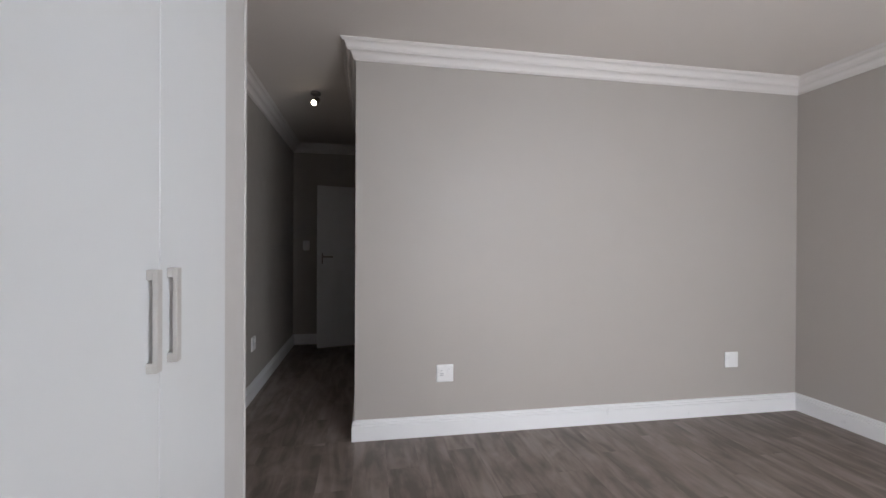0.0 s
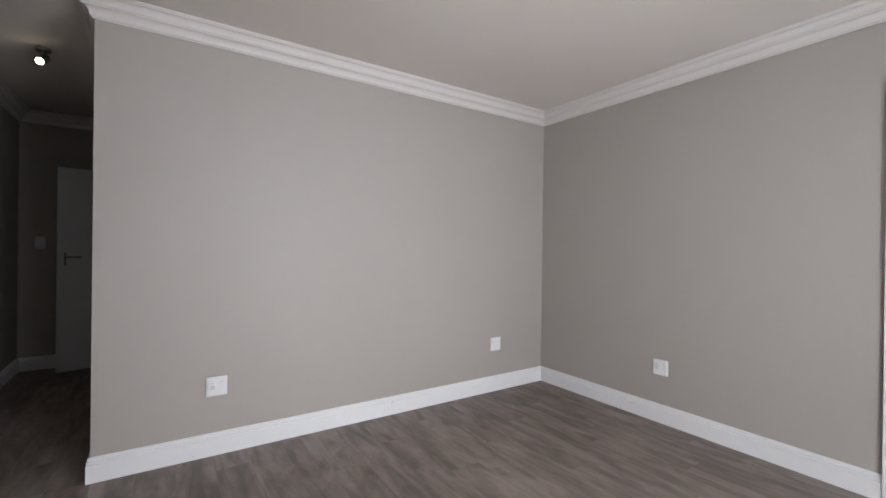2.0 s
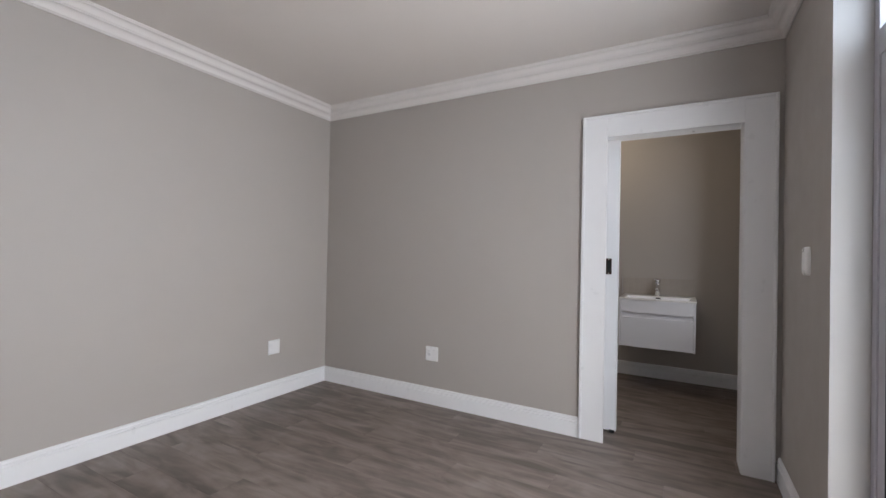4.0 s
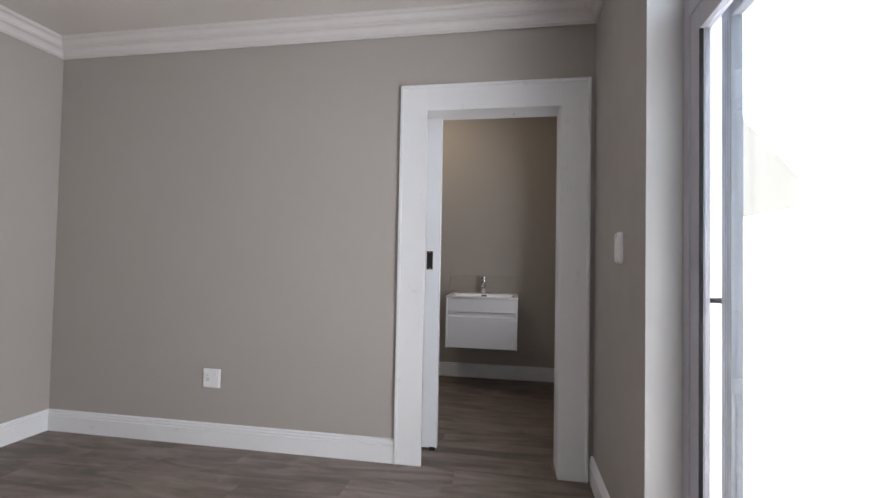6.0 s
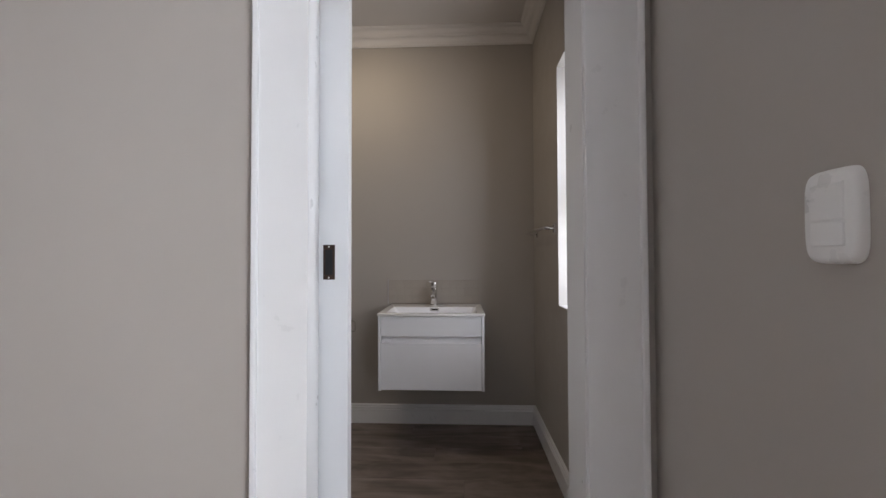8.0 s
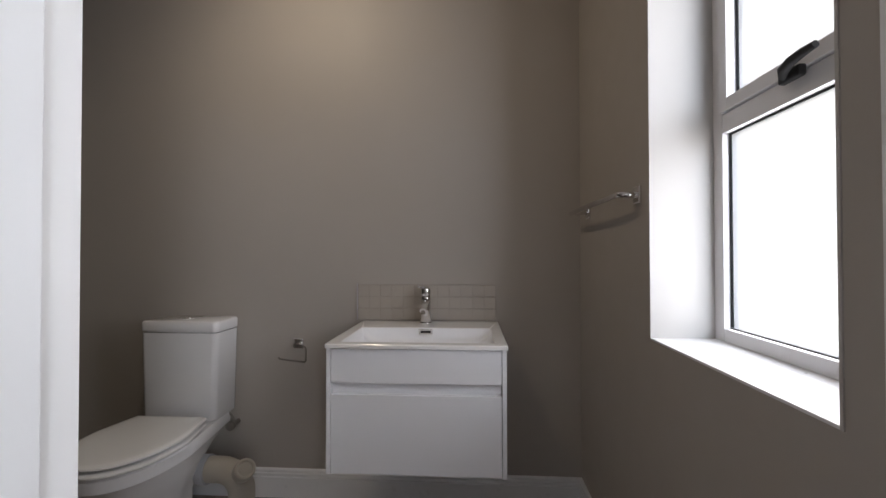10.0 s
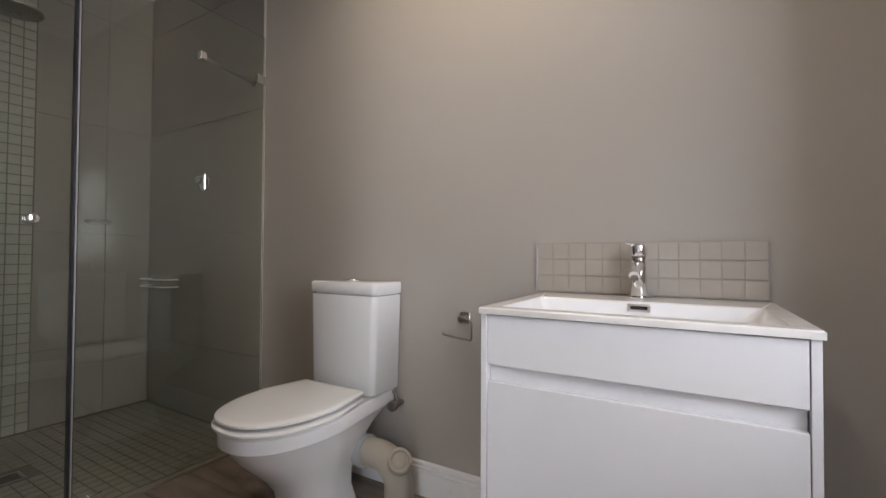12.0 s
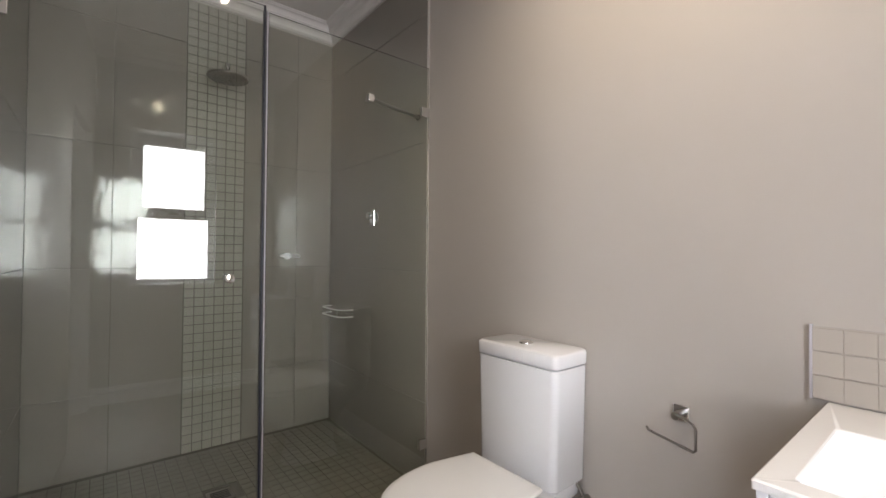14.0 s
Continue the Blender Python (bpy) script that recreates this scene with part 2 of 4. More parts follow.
def loft(rings, bm=None, cap=True):
    """Joins closed rings of equal length."""
    bm = bm or bmesh.new()
    vs = [[bm.verts.new(p) for p in ring] for ring in rings]
    for a, b in zip(vs, vs[1:]):
        for k in range(len(a)):
            bm.faces.new([a[k], a[(k + 1) % len(a)], b[(k + 1) % len(a)], b[k]])
    if cap:
        bm.faces.new(vs[0])
        bm.faces.new(vs[-1])
    return bm


def moulding(path, profile):
    """A profile of (out, z) points run along a path of (x, y), the room on the path's left, mitred at its corners."""
    bm, rings, n = bmesh.new(), [], len(path)
    pts = [Vector(p) for p in path]
    for i, p in enumerate(pts):
        d0 = (p - pts[i - 1]).normalized() if i else None
        d1 = (pts[i + 1] - p).normalized() if i < n - 1 else None
        n0 = Vector((-d0.y, d0.x)) if d0 else None
        n1 = Vector((-d1.y, d1.x)) if d1 else None
        if n0 and n1:
            m = (n0 + n1).normalized()
            m = m / m.dot(n0)
        else:
            m = n0 or n1
        rings.append([(p.x + m.x * o, p.y + m.y * o, z) for o, z in profile])
    return loft(rings, bm)


def wall(name, axis, at, thick, a0, a1, z0, z1, material, holes=(), label=""):
    """A wall across the axis, from at to at + thick, along the other axis from a0 to a1, with rectangular holes (a0, a1, z0, z1)."""
    us = sorted({a0, a1, *(min(max(v, a0), a1) for h in holes for v in h[:2])})
    vs = sorted({z0, z1, *(min(max(v, z0), z1) for h in holes for v in h[2:])})
    full = {(i, j) for i in range(len(us) - 1) for j in range(len(vs) - 1)
            if not any(h[0] < (us[i] + us[i + 1]) / 2 < h[1] and h[2] < (vs[j] + vs[j + 1]) / 2 < h[3] for h in holes)}
    bm, seen = bmesh.new(), {}

    def v(u, w, d):
        if (u, w, d) not in seen:
            seen[u, w, d] = bm.verts.new((d, u, w) if axis == "x" else (u, d, w))
        return seen[u, w, d]
    d0, d1 = at, at + thick
    for i, j in sorted(full):
        u0, u1, w0, w1 = us[i], us[i + 1], vs[j], vs[j + 1]
        for d in (d0, d1):
            bm.faces.new([v(u0, w0, d), v(u1, w0, d), v(u1, w1, d), v(u0, w1, d)])
        for di, dj, p, q in ((-1, 0, (u0, w0), (u0, w1)), (1, 0, (u1, w0), (u1, w1)), (0, -1, (u0, w0), (u1, w0)), (0, 1, (u0, w1), (u1, w1))):
            if (i + di, j + dj) not in full:
                bm.faces.new([v(*p, d0), v(*q, d0), v(*q, d1), v(*p, d1)])
    return solid(name, bm, material, label, "wall", "structure")


# ---- structure ----
WL = "smooth greige painted plaster wall"
HT = HB + 0.1
floor = solid("floor", box(-1.1, XF + 0.12, YO + 0.002, YP + 0.12, -0.14, -0.008), M_SUB, "grey-brown wood-look plank floor on dark underlay", "floor", "structure")
solid("ceiling", box(-1.1, XE + 0.1, YO, YP + 0.12, H, H + 0.1), M_CEIL, "smooth off-white painted ceiling over the bedroom", "ceiling", "structure")
solid("ceiling_bathroom", box(XE + 0.104, XF + 0.12, YO, BN + 0.12, HB, HB + 0.1), M_CEIL, "smooth off-white painted ceiling over the bathroom", "ceiling", "structure")
wall("wall_back", "y", YN, 0.12, XC, XE, 0, H, M_WALL, label=WL)
wall("wall_passage_side", "x", XC, 0.12, YN + 0.12, 4.85, 0, H, M_WALL, label=WL)
wall("wall_passage", "x", XP - 0.12, 0.12, YO, YP, 0, H, M_WALL, label=WL)
wall("wall_passage_end", "y", YP, 0.12, XP - 0.12, 1.2, 0, H, M_WALL, label=WL)
wall("wall_lobby", "y", 4.73, 0.12, XC + 0.12, 1.2, 0, H, M_WALL, label=WL)
wall("wall_lobby_end", "x", 1.08, 0.12, 4.85, YP, 0, H, M_WALL, label=WL)
wall("wall_partition", "x", XE, 0.185, YS, BN + 0.12, 0, HT, M_WALL, [(DY0 - 0.004, DY1 + 0.046, 0, DH + 0.034)], WL)
wall("wall_partition_bathroom", "x", 3.600, XB - 3.600, YS, BN, 0, HB, M_WALL, [(DY0 - 0.046, 0.340, 0, DH + 0.065)], WL)
wall("wall_outer", "y", YO, YS - YO, XP, XF + 0.12, 0, HT, M_WALL, [(GX0, GX1, 0, GH), (WX0, WX1, WZ0, WZ1)], WL)
wall("wall_bathroom", "x", XF, 0.12, YS, BN + 0.12, 0, HB, M_WALL, label=WL)
wall("wall_shower_end", "y", BN, 0.12, 3.60, XF, 0, HB, M_WALL, label="plastered shower end wall behind tiles")
solid("roof", box(-1.6, XF + 0.6, YO - 0.04, YP + 0.5, HT + 0.003, HT + 0.12), M_RENDER, "flat plastered roof slab", "roof", "structure")

# reveals of the openings in the outer wall; strong daylight painted in as paler wall paint
def reveal(name, x0, x1, z0, z1, y0, y1, sill, label):
    ob = thing(name, ((x0 + x1) / 2, y1, z0), label, "window reveal", kind="structure")
    t = 0.006
    for x in (x0, x1 - t):
        part("reveal_side", box(x - ob.location.x, x + t - ob.location.x, y0 - y1, 0.0, 0, z1 - z0), M_REVEAL, ob)
    part("reveal_head", box(x0 + t - ob.location.x, x1 - t - ob.location.x, y0 - y1, 0.0, z1 - t - z0, z1 - z0), M_REVEAL, ob)
    if sill:
        part("sill", box(x0 + t - ob.location.x, x1 - t - ob.location.x, y0 - y1, 0.0, 0, t, 0.001), M_TRIM, ob, "white painted window sill")
    return ob


reveal("door_reveal", GX0, GX1, 0, GH, -0.655, YS + 0.002, False, "painted plaster reveal round the glass door, paled for daylight")
reveal("window_reveal", WX0, WX1, WZ0, WZ1, -0.722, YS + 0.002, True, "painted plaster reveal, paled for daylight, and white sill round the window")

# skirting and cornice
SK = [(0, 0), (0.018, 0), (0.018, 0.0935), (0.017, 0.0953), (0.0115, 0.0972), (0.0115, 0.1017), (0.0165, 0.104), (0.0165, 0.1117), (0.01, 0.1144), (0.0095, 0.1189), (0.0125, 0.1208), (0.0115, 0.1271), (0.004, 0.1326), (0, 0.1326)]


def skirting(name, path):
    solid(name, moulding(path, SK), M_TRIM, "white moulded skirting board along the wall", "skirting", "structure")


skirting("baseboard_bedroom", [(XE, 0.524), (XE, YN), (XC, YN), (XC, 4.85)])
skirting("baseboard_passage", [(1.0, YP), (XP, YP), (XP, YW + 0.02)])
skirting("baseboard_corner", [(GX1 + 0.005, YS), (XE, YS)])
skirting("baseboard_bathroom", [(XB, YS), (XF, YS), (XF, SY - 0.03)])


def cornice(name, path, top):
    prof = [(0, -0.128), (0.010, -0.128), (0.012, -0.121), (0.018, -0.120), (0.020, -0.112)]
    prof += [(0.020 + 0.026 * (1 - math.cos(a)), -0.112 + 0.040 * math.sin(a)) for a in (radians(18 * k) for k in range(1, 6))]
    prof += [(0.052, -0.070), (0.053, -0.062), (0.058, -0.060)]
    prof += [(0.058 + 0.022 * (1 - math.cos(a)), -0.060 + 0.040 * math.sin(a)) for a in (radians(18 * k) for k in range(1, 6))]
    prof += [(0.086, -0.018), (0.088, -0.010), (0.094, -0.008), (0.094, 0), (0, 0)]
    solid(name, moulding(path, [(o, 0.85 * z + top) for o, z in prof]), M_CORN, "off-white stepped plaster cornice under the ceiling", "cornice", "structure")


cornice("trim_cornice_bedroom", [(XW, YS), (XE, YS), (XE, YN), (XC, YN), (XC, 4.85)], H)
cornice("trim_cornice_passage", [(1.08, YP), (XP, YP), (XP, YW + 0.004)], H)
cornice("trim_cornice_bathroom", [(XB, BN), (XB, YS), (XF, YS), (XF, BN), (XB, BN)], HB)

# bathroom doorway: architrave, linings
door_frame = thing("door_frame", (XE, 0, 0), "wide white painted architrave and lining of the bathroom doorway", "door frame", kind="structure")
for n, (y0, y1, z0, z1) in (("architrave_side", (DY1, 0.524, 0, 2.135)), ("architrave_side", (-0.517, DY0, 0, 2.135)), ("architrave_head", (DY0, DY1, DH, 2.135))):
    part(n, box(-0.020, 0, y0, y1, z0, z1, 0.002), M_TRIM, door_frame)
for n, (y0, y1, z0, z1) in (("bead", (0.509, 0.527, 0, 2.138)), ("bead", (-0.520, -0.502, 0, 2.138)), ("bead", (-0.502, 0.509, 2.120, 2.138))):
    part(n, box(-0.028, -0.016, y0, y1, z0, z1, 0.005, seg=3), M_TRIM, door_frame)
part("lining", box(0.0, 0.184, DY1 + 0.040, DY1 + 0.046, 0, DH + 0.034), M_TRIM, door_frame)
part("lining", box(0.0, 0.184, DY0 - 0.004, DY0 + 0.002, 0, DH + 0.034), M_TRIM, door_frame)
part("lining_head", box(0.0, 0.184, DY0 + 0.002, DY1 + 0.040, DH + 0.028, DH + 0.034), M_TRIM, door_frame)
part("lining", box(0.243, 0.284, 0.334, 0.3405, 0, DH + 0.065), M_TRIM, door_frame)
part("lining", box(0.243, 0.284, DY0 - 0.0465, DY0 - 0.040, 0, DH + 0.065), M_TRIM, door_frame)
part("track_cover", box(0.186, 0.242, DY0 - 0.02, 0.41, DH + 0.030, DH + 0.055), M_TRIM, door_frame)
part("closing_stop", box(0.186, 0.242, DY0 - 0.030, DY0 - 0.012, 0, DH + 0.029), M_TRIM, door_frame)

# pocket door pushed open into the wall
leaf = thing("sliding_door", (3.572, 0.321, 0.012), "white flush sliding door slid open into its wall pocket", "door", kind="structure")
part("leaf", box(-0.019, 0.019, 0, 0.80, 0, DH + 0.030, 0.002), M_DOOR, leaf)
pull = part("flush_pull", box(-0.0215, -0.0185, 0.043, 0.081, 1.076, 1.187, 0.001), M_BRONZE, leaf, "dark bronze flush pull")
part("recess", box(-0.0225, -0.0210, 0.050, 0.074, 1.091, 1.172), M_BLACK, pull)
for z in (1.082, 1.181):
    part("screw", rod((-0.0230, 0.062, z), (-0.0210, 0.062, z), 0.003, 10), M_STEEL, pull)
part("floor_guide", box(-0.030, 0.030, 0.010, 0.045, -0.012, 0.006, 0.002), M_BLACK, leaf, "black floor guide")


# ---- sockets and switches ----
def turned(ob, rz):
    ob.rotation_euler = (0, 0, radians(rz))
    return ob


def socket(at, rz, label, w=0.115, plain=False):
    """A wall plate; it faces -y before it is turned."""
    ob = thing("wall_socket", at, label, "socket", "wall sockets")
    h = 0.115
    part("plate", box(-w / 2, w / 2, -0.009, 0, -h / 2, h / 2, 0.006, seg=3), M_PLAST, ob, smooth=True)
    if plain:
        part("blank_cover", box(-w / 2 + 0.014, w / 2 - 0.014, -0.011, -0.008, -h / 2 + 0.014, h / 2 - 0.014, 0.001), M_PLAST, ob)
    else:
        part("insert", box(-w / 2 + 0.009, w / 2 - 0.009, -0.011, -0.008, -h / 2 + 0.009, h / 2 - 0.009, 0.001), M_PLAST, ob)
        part("outlet", rod((-0.022, -0.0125, 0.004), (-0.022, -0.0105, 0.004), 0.024, 28, bevel=0.0008), M_PLAST, ob, smooth=True)
        for z, w2 in ((0.020, 0.0045), (0.001, 0.012), (-0.011, 0.012)):
            part("pin_slot", box(-0.022 - w2, -0.022 + w2, -0.0132, -0.0122, z - 0.0025, z + 0.0025), M_GREY, ob)
        part("rocker_switch", box(0.015, 0.037, -0.0155, -0.010, 0.006, 0.036, 0.002), M_PLAST, ob)
        part("rocker_mark", box(0.021, 0.031, -0.0160, -0.0154, 0.028, 0.031), M_GREY, ob)
    return turned(ob, rz)


socket((0.582, YN, 0.410), 0, "white double wall socket plate above the skirting")
socket((2.775, YN, 0.412), 0, "plain white blanking plate above the skirting", 0.112, True)
socket((XE, 1.682, 0.402), -90, "white wall socket plate on the side wall above the skirting")
socket((XP, 3.81, 0.44), 90, "white wall socket plate in the dim passage")


def light_switch(at, rz, label):
    ob = thing("light_switch", at, label, "light switch", "light switches")
    rings = []
    for y, s in ((0, 1.0), (-0.008, 0.985), (-0.013, 0.94), (-0.016, 0.86)):
        ring = []
        for k in range(32):
            a = 2 * math.pi * k / 32
            c, d = math.cos(a), math.sin(a)
            ring.append((s * 0.043 * abs(c) ** 0.35 * (1 if c >= 0 else -1), y, s * 0.064 * abs(d) ** 0.45 * (1 if d >= 0 else -1)))
        rings.append(ring)
    part("plate", loft(rings), M_PLAST, ob, smooth=True)
    part("rocker", box(-0.026, 0.026, -0.0185, -0.014, -0.040, -0.008, 0.0015), M_PLAST, ob)
    part("cover", box(-0.026, 0.026, -0.0180, -0.014, -0.0055, 0.044, 0.0015), M_PLAST, ob)
    return turned(ob, rz)


light_switch((2.803, YS, 1.208), 180, "white light switch plate beside the bathroom door")
light_switch((-0.70, YP, 1.26), 0, "white light switch plate on the passage end wall")

# ---- wardrobe ----
wr = thing("wardrobe", ((XP + XW) / 2, 0.5, 0), "white built-in wardrobe with flush doors and bar handles", "wardrobe")
wx, wy = wr.location.x, wr.location.y
part("carcass", box(XP + 0.002 - wx, XW - 0.048 - wx, YS + 0.012 - wy, YW - 0.02 - wy, 0.08, H - 0.002), M_BOARD, wr)
part("plinth", box(XP + 0.002 - wx, XW - 0.06 - wx, YS + 0.012 - wy, YW - 0.02 - wy, 0, 0.079), M_BOARD, wr)
part("end_panel", box(XP + 0.002 - wx, XW - 0.027 - wx, YW - 0.019 - wy, YW - wy, 0, H - 0.002, 0.0015), M_FILL, wr)
part("filler_strip", box(XW - 0.046 - wx, XW - 0.030 - wx, 1.270 - wy, YW - 0.020 - wy, 0, H - 0.002, 0.001), M_FILL, wr, "pale greige painted filler strip")
edges = [YS + 0.012, -0.02, 0.4655, 0.934, 1.300]
for i, (a, b) in enumerate(zip(edges, edges[1:])):
    d = part("door", box(XW - 0.020 - wx, XW - wx, a + 0.0015 - wy, b - 0.0015 - wy, 0.085, H - 0.06, 0.0015), M_BOARD, wr)
    hy = (b - 0.040 if i % 2 == 0 else a + 0.038) - wy
    bar = bmesh.new()
    box(XW + 0.010 - wx, XW + 0.018 - wx, hy - 0.010, hy + 0.010, 1.024, 1.204, 0.0015, bm=bar)
    for z in (1.024, 1.186):
        box(XW - wx, XW + 0.0105 - wx, hy - 0.010, hy + 0.010, z, z + 0.018, 0.001, bm=bar)
    part("handle", bar, M_NICKEL, d, "satin nickel bar handle")
part("top_filler", box(XW - 0.021 - wx, XW - 0.004 - wx, YS + 0.012 - wy, 1.300 - wy, H - 0.058, H - 0.002), M_BOARD, wr)

# ---- passage ----
pd = thing("passage_door", (0.19, 5.66, 0.008), "white flush door standing open in the dim passage", "door", kind="structure")
part("leaf", box(-0.755, 0, -0.02, 0.02, 0, 1.985, 0.002), M_DOOR, pd)
hd = part("door_handle", box(-0.705, -0.690, -0.026, -0.020, 1.03, 1.16, 0.003), M_DNICK, pd, "dark nickel lever handle")
part("lever", tube([(-0.6975, -0.020, 1.115), (-0.6975, -0.060, 1.115), (-0.685, -0.066, 1.115), (-0.58, -0.066, 1.113)], 0.009), M_DNICK, hd, smooth=True)
turned(pd, 16)


def ceiling_spot(name, at, aim, bulb, label):
    """A small surface spotlight: round base, stem, tilted can with a lit bulb."""
    ob = thing(name, at, label, "ceiling spotlight", "ceiling spotlights")
    part("base", rod((0, 0, -0.022), (0, 0, 0), 0.042, 28, bevel=0.004), M_DNICK, ob, smooth=True)
    part("stem", rod((0, 0, -0.060), (0, 0, -0.022), 0.007), M_DNICK, ob, smooth=True)
    d = Vector(aim).normalized()
    c = Vector((0, 0, -0.075))
    can = bmesh.new()
    rod(c - d * 0.035, c + d * 0.035, 0.026, 24, can, r2=0.031)
    can_ob = part("can", can, M_DNICK, ob, smooth=True)
    u = d.orthogonal().normalized()
    w = d.cross(u)
    dome = [[c + d * h + r * (math.cos(a) * u + math.sin(a) * w) for a in (2 * math.pi * k / 24 for k in range(24))] for h, r in ((0.0335, 0.0225), (0.040, 0.0215), (0.046, 0.017), (0.0495, 0.009), (0.0505, 0.002))]
    part("bulb", loft(dome), bulb, can_ob, "lit warm white bulb", smooth=True)
    return ob, Vector(at) + c + d * 0.07


_, at1 = ceiling_spot("ceiling_spotlight", (-0.365, 3.80, H), (-0.35, -0.75, -0.62), M_LED, "nickel ceiling spotlight with a lit warm bulb in the passage")
_, at2 = ceiling_spot("ceiling_spotlight", (4.36, 0.80, HB), (0.6, -0.3, -1.0), M_LEDB, "nickel ceiling spotlight with a lit warm bulb in the bathroom")
for n, p, e, aim in (("passage_spot", at1, 2.4, (-0.35, -0.75, -0.62)), ("bathroom_spot", at2, 13.5, (0.6, -0.3, -1.0))):
    l = lamp(n, "SPOT", look(p, p + Vector(aim)), e, (1.0, 0.81, 0.58), 0.025)
    l.data.spot_size, l.data.spot_blend = radians(75 if n[0] == "p" else 155), 1.0

# ---- glass door to the outside ----
gd = thing("glass_door", (GX1, -0.68, 0), "grey aluminium glazed sliding door with a fanlight above", "glass door", kind="structure")
gx = GX0 - GX1
for n, (x0, x1, z0, z1) in (("jamb", (-0.050, -0.007, 0, GH - 0.007)), ("jamb", (gx + 0.007, gx + 0.05, 0, GH - 0.007)), ("head", (gx + 0.05, -0.05, GH - 0.06, GH - 0.007)),
                            ("transom", (gx + 0.05, -0.05, 1.93, 2.02)), ("threshold", (gx + 0.05, -0.05, 0, 0.03))):
    part(n, box(x0, x1, -0.09, 0.025, z0, z1, 0.002), M_ALU, gd)
part("fanlight_pane", box(gx + 0.05, -0.05, -0.034, -0.028, 2.02, GH - 0.06), M_GLASS, gd).visible_shadow = False


def sash(x0, x1, y, handle, SW, metal, g0, g1, strip_mat):
    s = part("sash_stile", box(x1 - SW, x1, y - 0.018, y + 0.018, 0.03, 1.93, 0.003), metal, gd)
    part("sash_stile", box(x0, x0 + SW, y - 0.018, y + 0.018, 0.03, 1.93, 0.003), metal, gd)
    for z in (0.03, 1.855):
        part("sash_rail", box(x0 + SW, x1 - SW, y - 0.018, y + 0.018, z, z + 0.075, 0.003), metal, gd)
    for x in (x0 + SW, x1 - SW - 0.004):
        part("gasket_or_shade_strip", box(x, x + 0.004, y + g0, y + g1, 0.105, 1.855), strip_mat, gd)
    if handle:
        for k in (0.012, 0.026, 0.040):
            part("stile_groove", box(x1 - SW + k, x1 - SW + k + 0.002, y + 0.0175, y + 0.0186, 0.105, 1.855), M_SEAL, s)
    part("pane", box(x0 + SW, x1 - SW, y - 0.003, y + 0.003, 0.107, 1.853), M_GLASS, gd).visible_shadow = False
    if handle:
        part("lever_handle", tube([(x1 - 0.006, y + 0.006, 1.040), (x1 + 0.012, y + 0.010, 1.040), (x1 + 0.032, y + 0.022, 1.038), (x1 + 0.046, y + 0.024, 1.037)], [0.009, 0.009, 0.008, 0.008]), M_BLACK, s, "dark lever handle", smooth=True)


sash(-1.02, -0.051, 0.002, False, 0.062, M_ALU, 0.007, 0.0178, M_BLACK)
# same aluminium painted shaded; dark strips cover its stile sides to mute the daylight
sash(-1.12, -0.120, -0.060, True, 0.052, M_ALU_SHADE, -0.0175, 0.0175, M_SIDE_SHADE)

# ---- bathroom window ----
wn = thing("window_1", ((WX0 + WX1) / 2, -0.737, WZ0), "white aluminium window with frosted panes and a top-hung sash", "window", kind="structure")
ww, wh = (WX1 - WX0) / 2 - 0.006, WZ1 - WZ0 - 0.006
for n, (x0, x1, z0, z1) in (("frame_side", (-ww, -ww + 0.042, 0.006, wh)), ("frame_side", (ww - 0.042, ww, 0.006, wh)), ("frame_bottom", (-ww + 0.042, ww - 0.042, 0.006, 0.040)),
                            ("frame_head", (-ww + 0.042, ww - 0.042, wh - 0.045, wh)), ("transom", (-ww + 0.042, ww - 0.042, 0.557, 0.607))):
    part(n, box(x0, x1, -0.025, 0.022, z0, z1, 0.002), M_WALU, wn)
sx, s0, s1 = ww - 0.043, 0.609, wh - 0.047
for n, (x0, x1, z0, z1) in (("sash_side", (-sx, -sx + 0.032, s0, s1)), ("sash_side", (sx - 0.032, sx, s0, s1)), ("sash_rail", (-sx + 0.032, sx - 0.032, s0, s0 + 0.034)), ("sash_rail", (-sx + 0.032, sx - 0.032, s1 - 0.034, s1))):
    part(n, box(x0, x1, -0.020, 0.030, z0, z1, 0.002), M_WALU, wn)
part("pane", box(-ww + 0.042, ww - 0.042, -0.006, 0.0, 0.035, 0.557), M_FROST, wn).visible_shadow = False
part("pane", box(-sx + 0.032, sx - 0.032, -0.006, 0.0, s0 + 0.034, s1 - 0.034), M_FROST, wn).visible_shadow = False
for x0, x1, z in ((-ww + 0.042, ww - 0.042, 0.036), (-ww + 0.042, ww - 0.042, 0.553), (-sx + 0.032, sx - 0.032, s0 + 0.034)):
    part("glazing_seal", box(x0, x1, 0.0, 0.005, z, z + 0.006), M_BLACK, wn)
for x in (-ww + 0.0425, ww - 0.0475):
    part("glazing_seal", box(x, x + 0.005, 0.0, 0.005, 0.044, 0.552), M_BLACK, wn)
for x in (-sx + 0.033, sx - 0.038):
    part("glazing_seal", box(x, x + 0.005, 0.0, 0.005, s0 + 0.042, s1 - 0.034), M_BLACK, wn)
cat = part("catch", box(-0.040, 0.020, 0.030, 0.048, 0.588, 0.613, 0.006), M_BLACK, wn, "black window catch")
part("lever", tube([(0.002, 0.044, 0.602), (-0.012, 0.056, 0.610), (-0.040, 0.062, 0.615), (-0.070, 0.062, 0.619), (-0.098, 0.060, 0.621)], [0.011, 0.011, 0.010, 0.009, 0.007]), M_BLACK, cat, smooth=True)

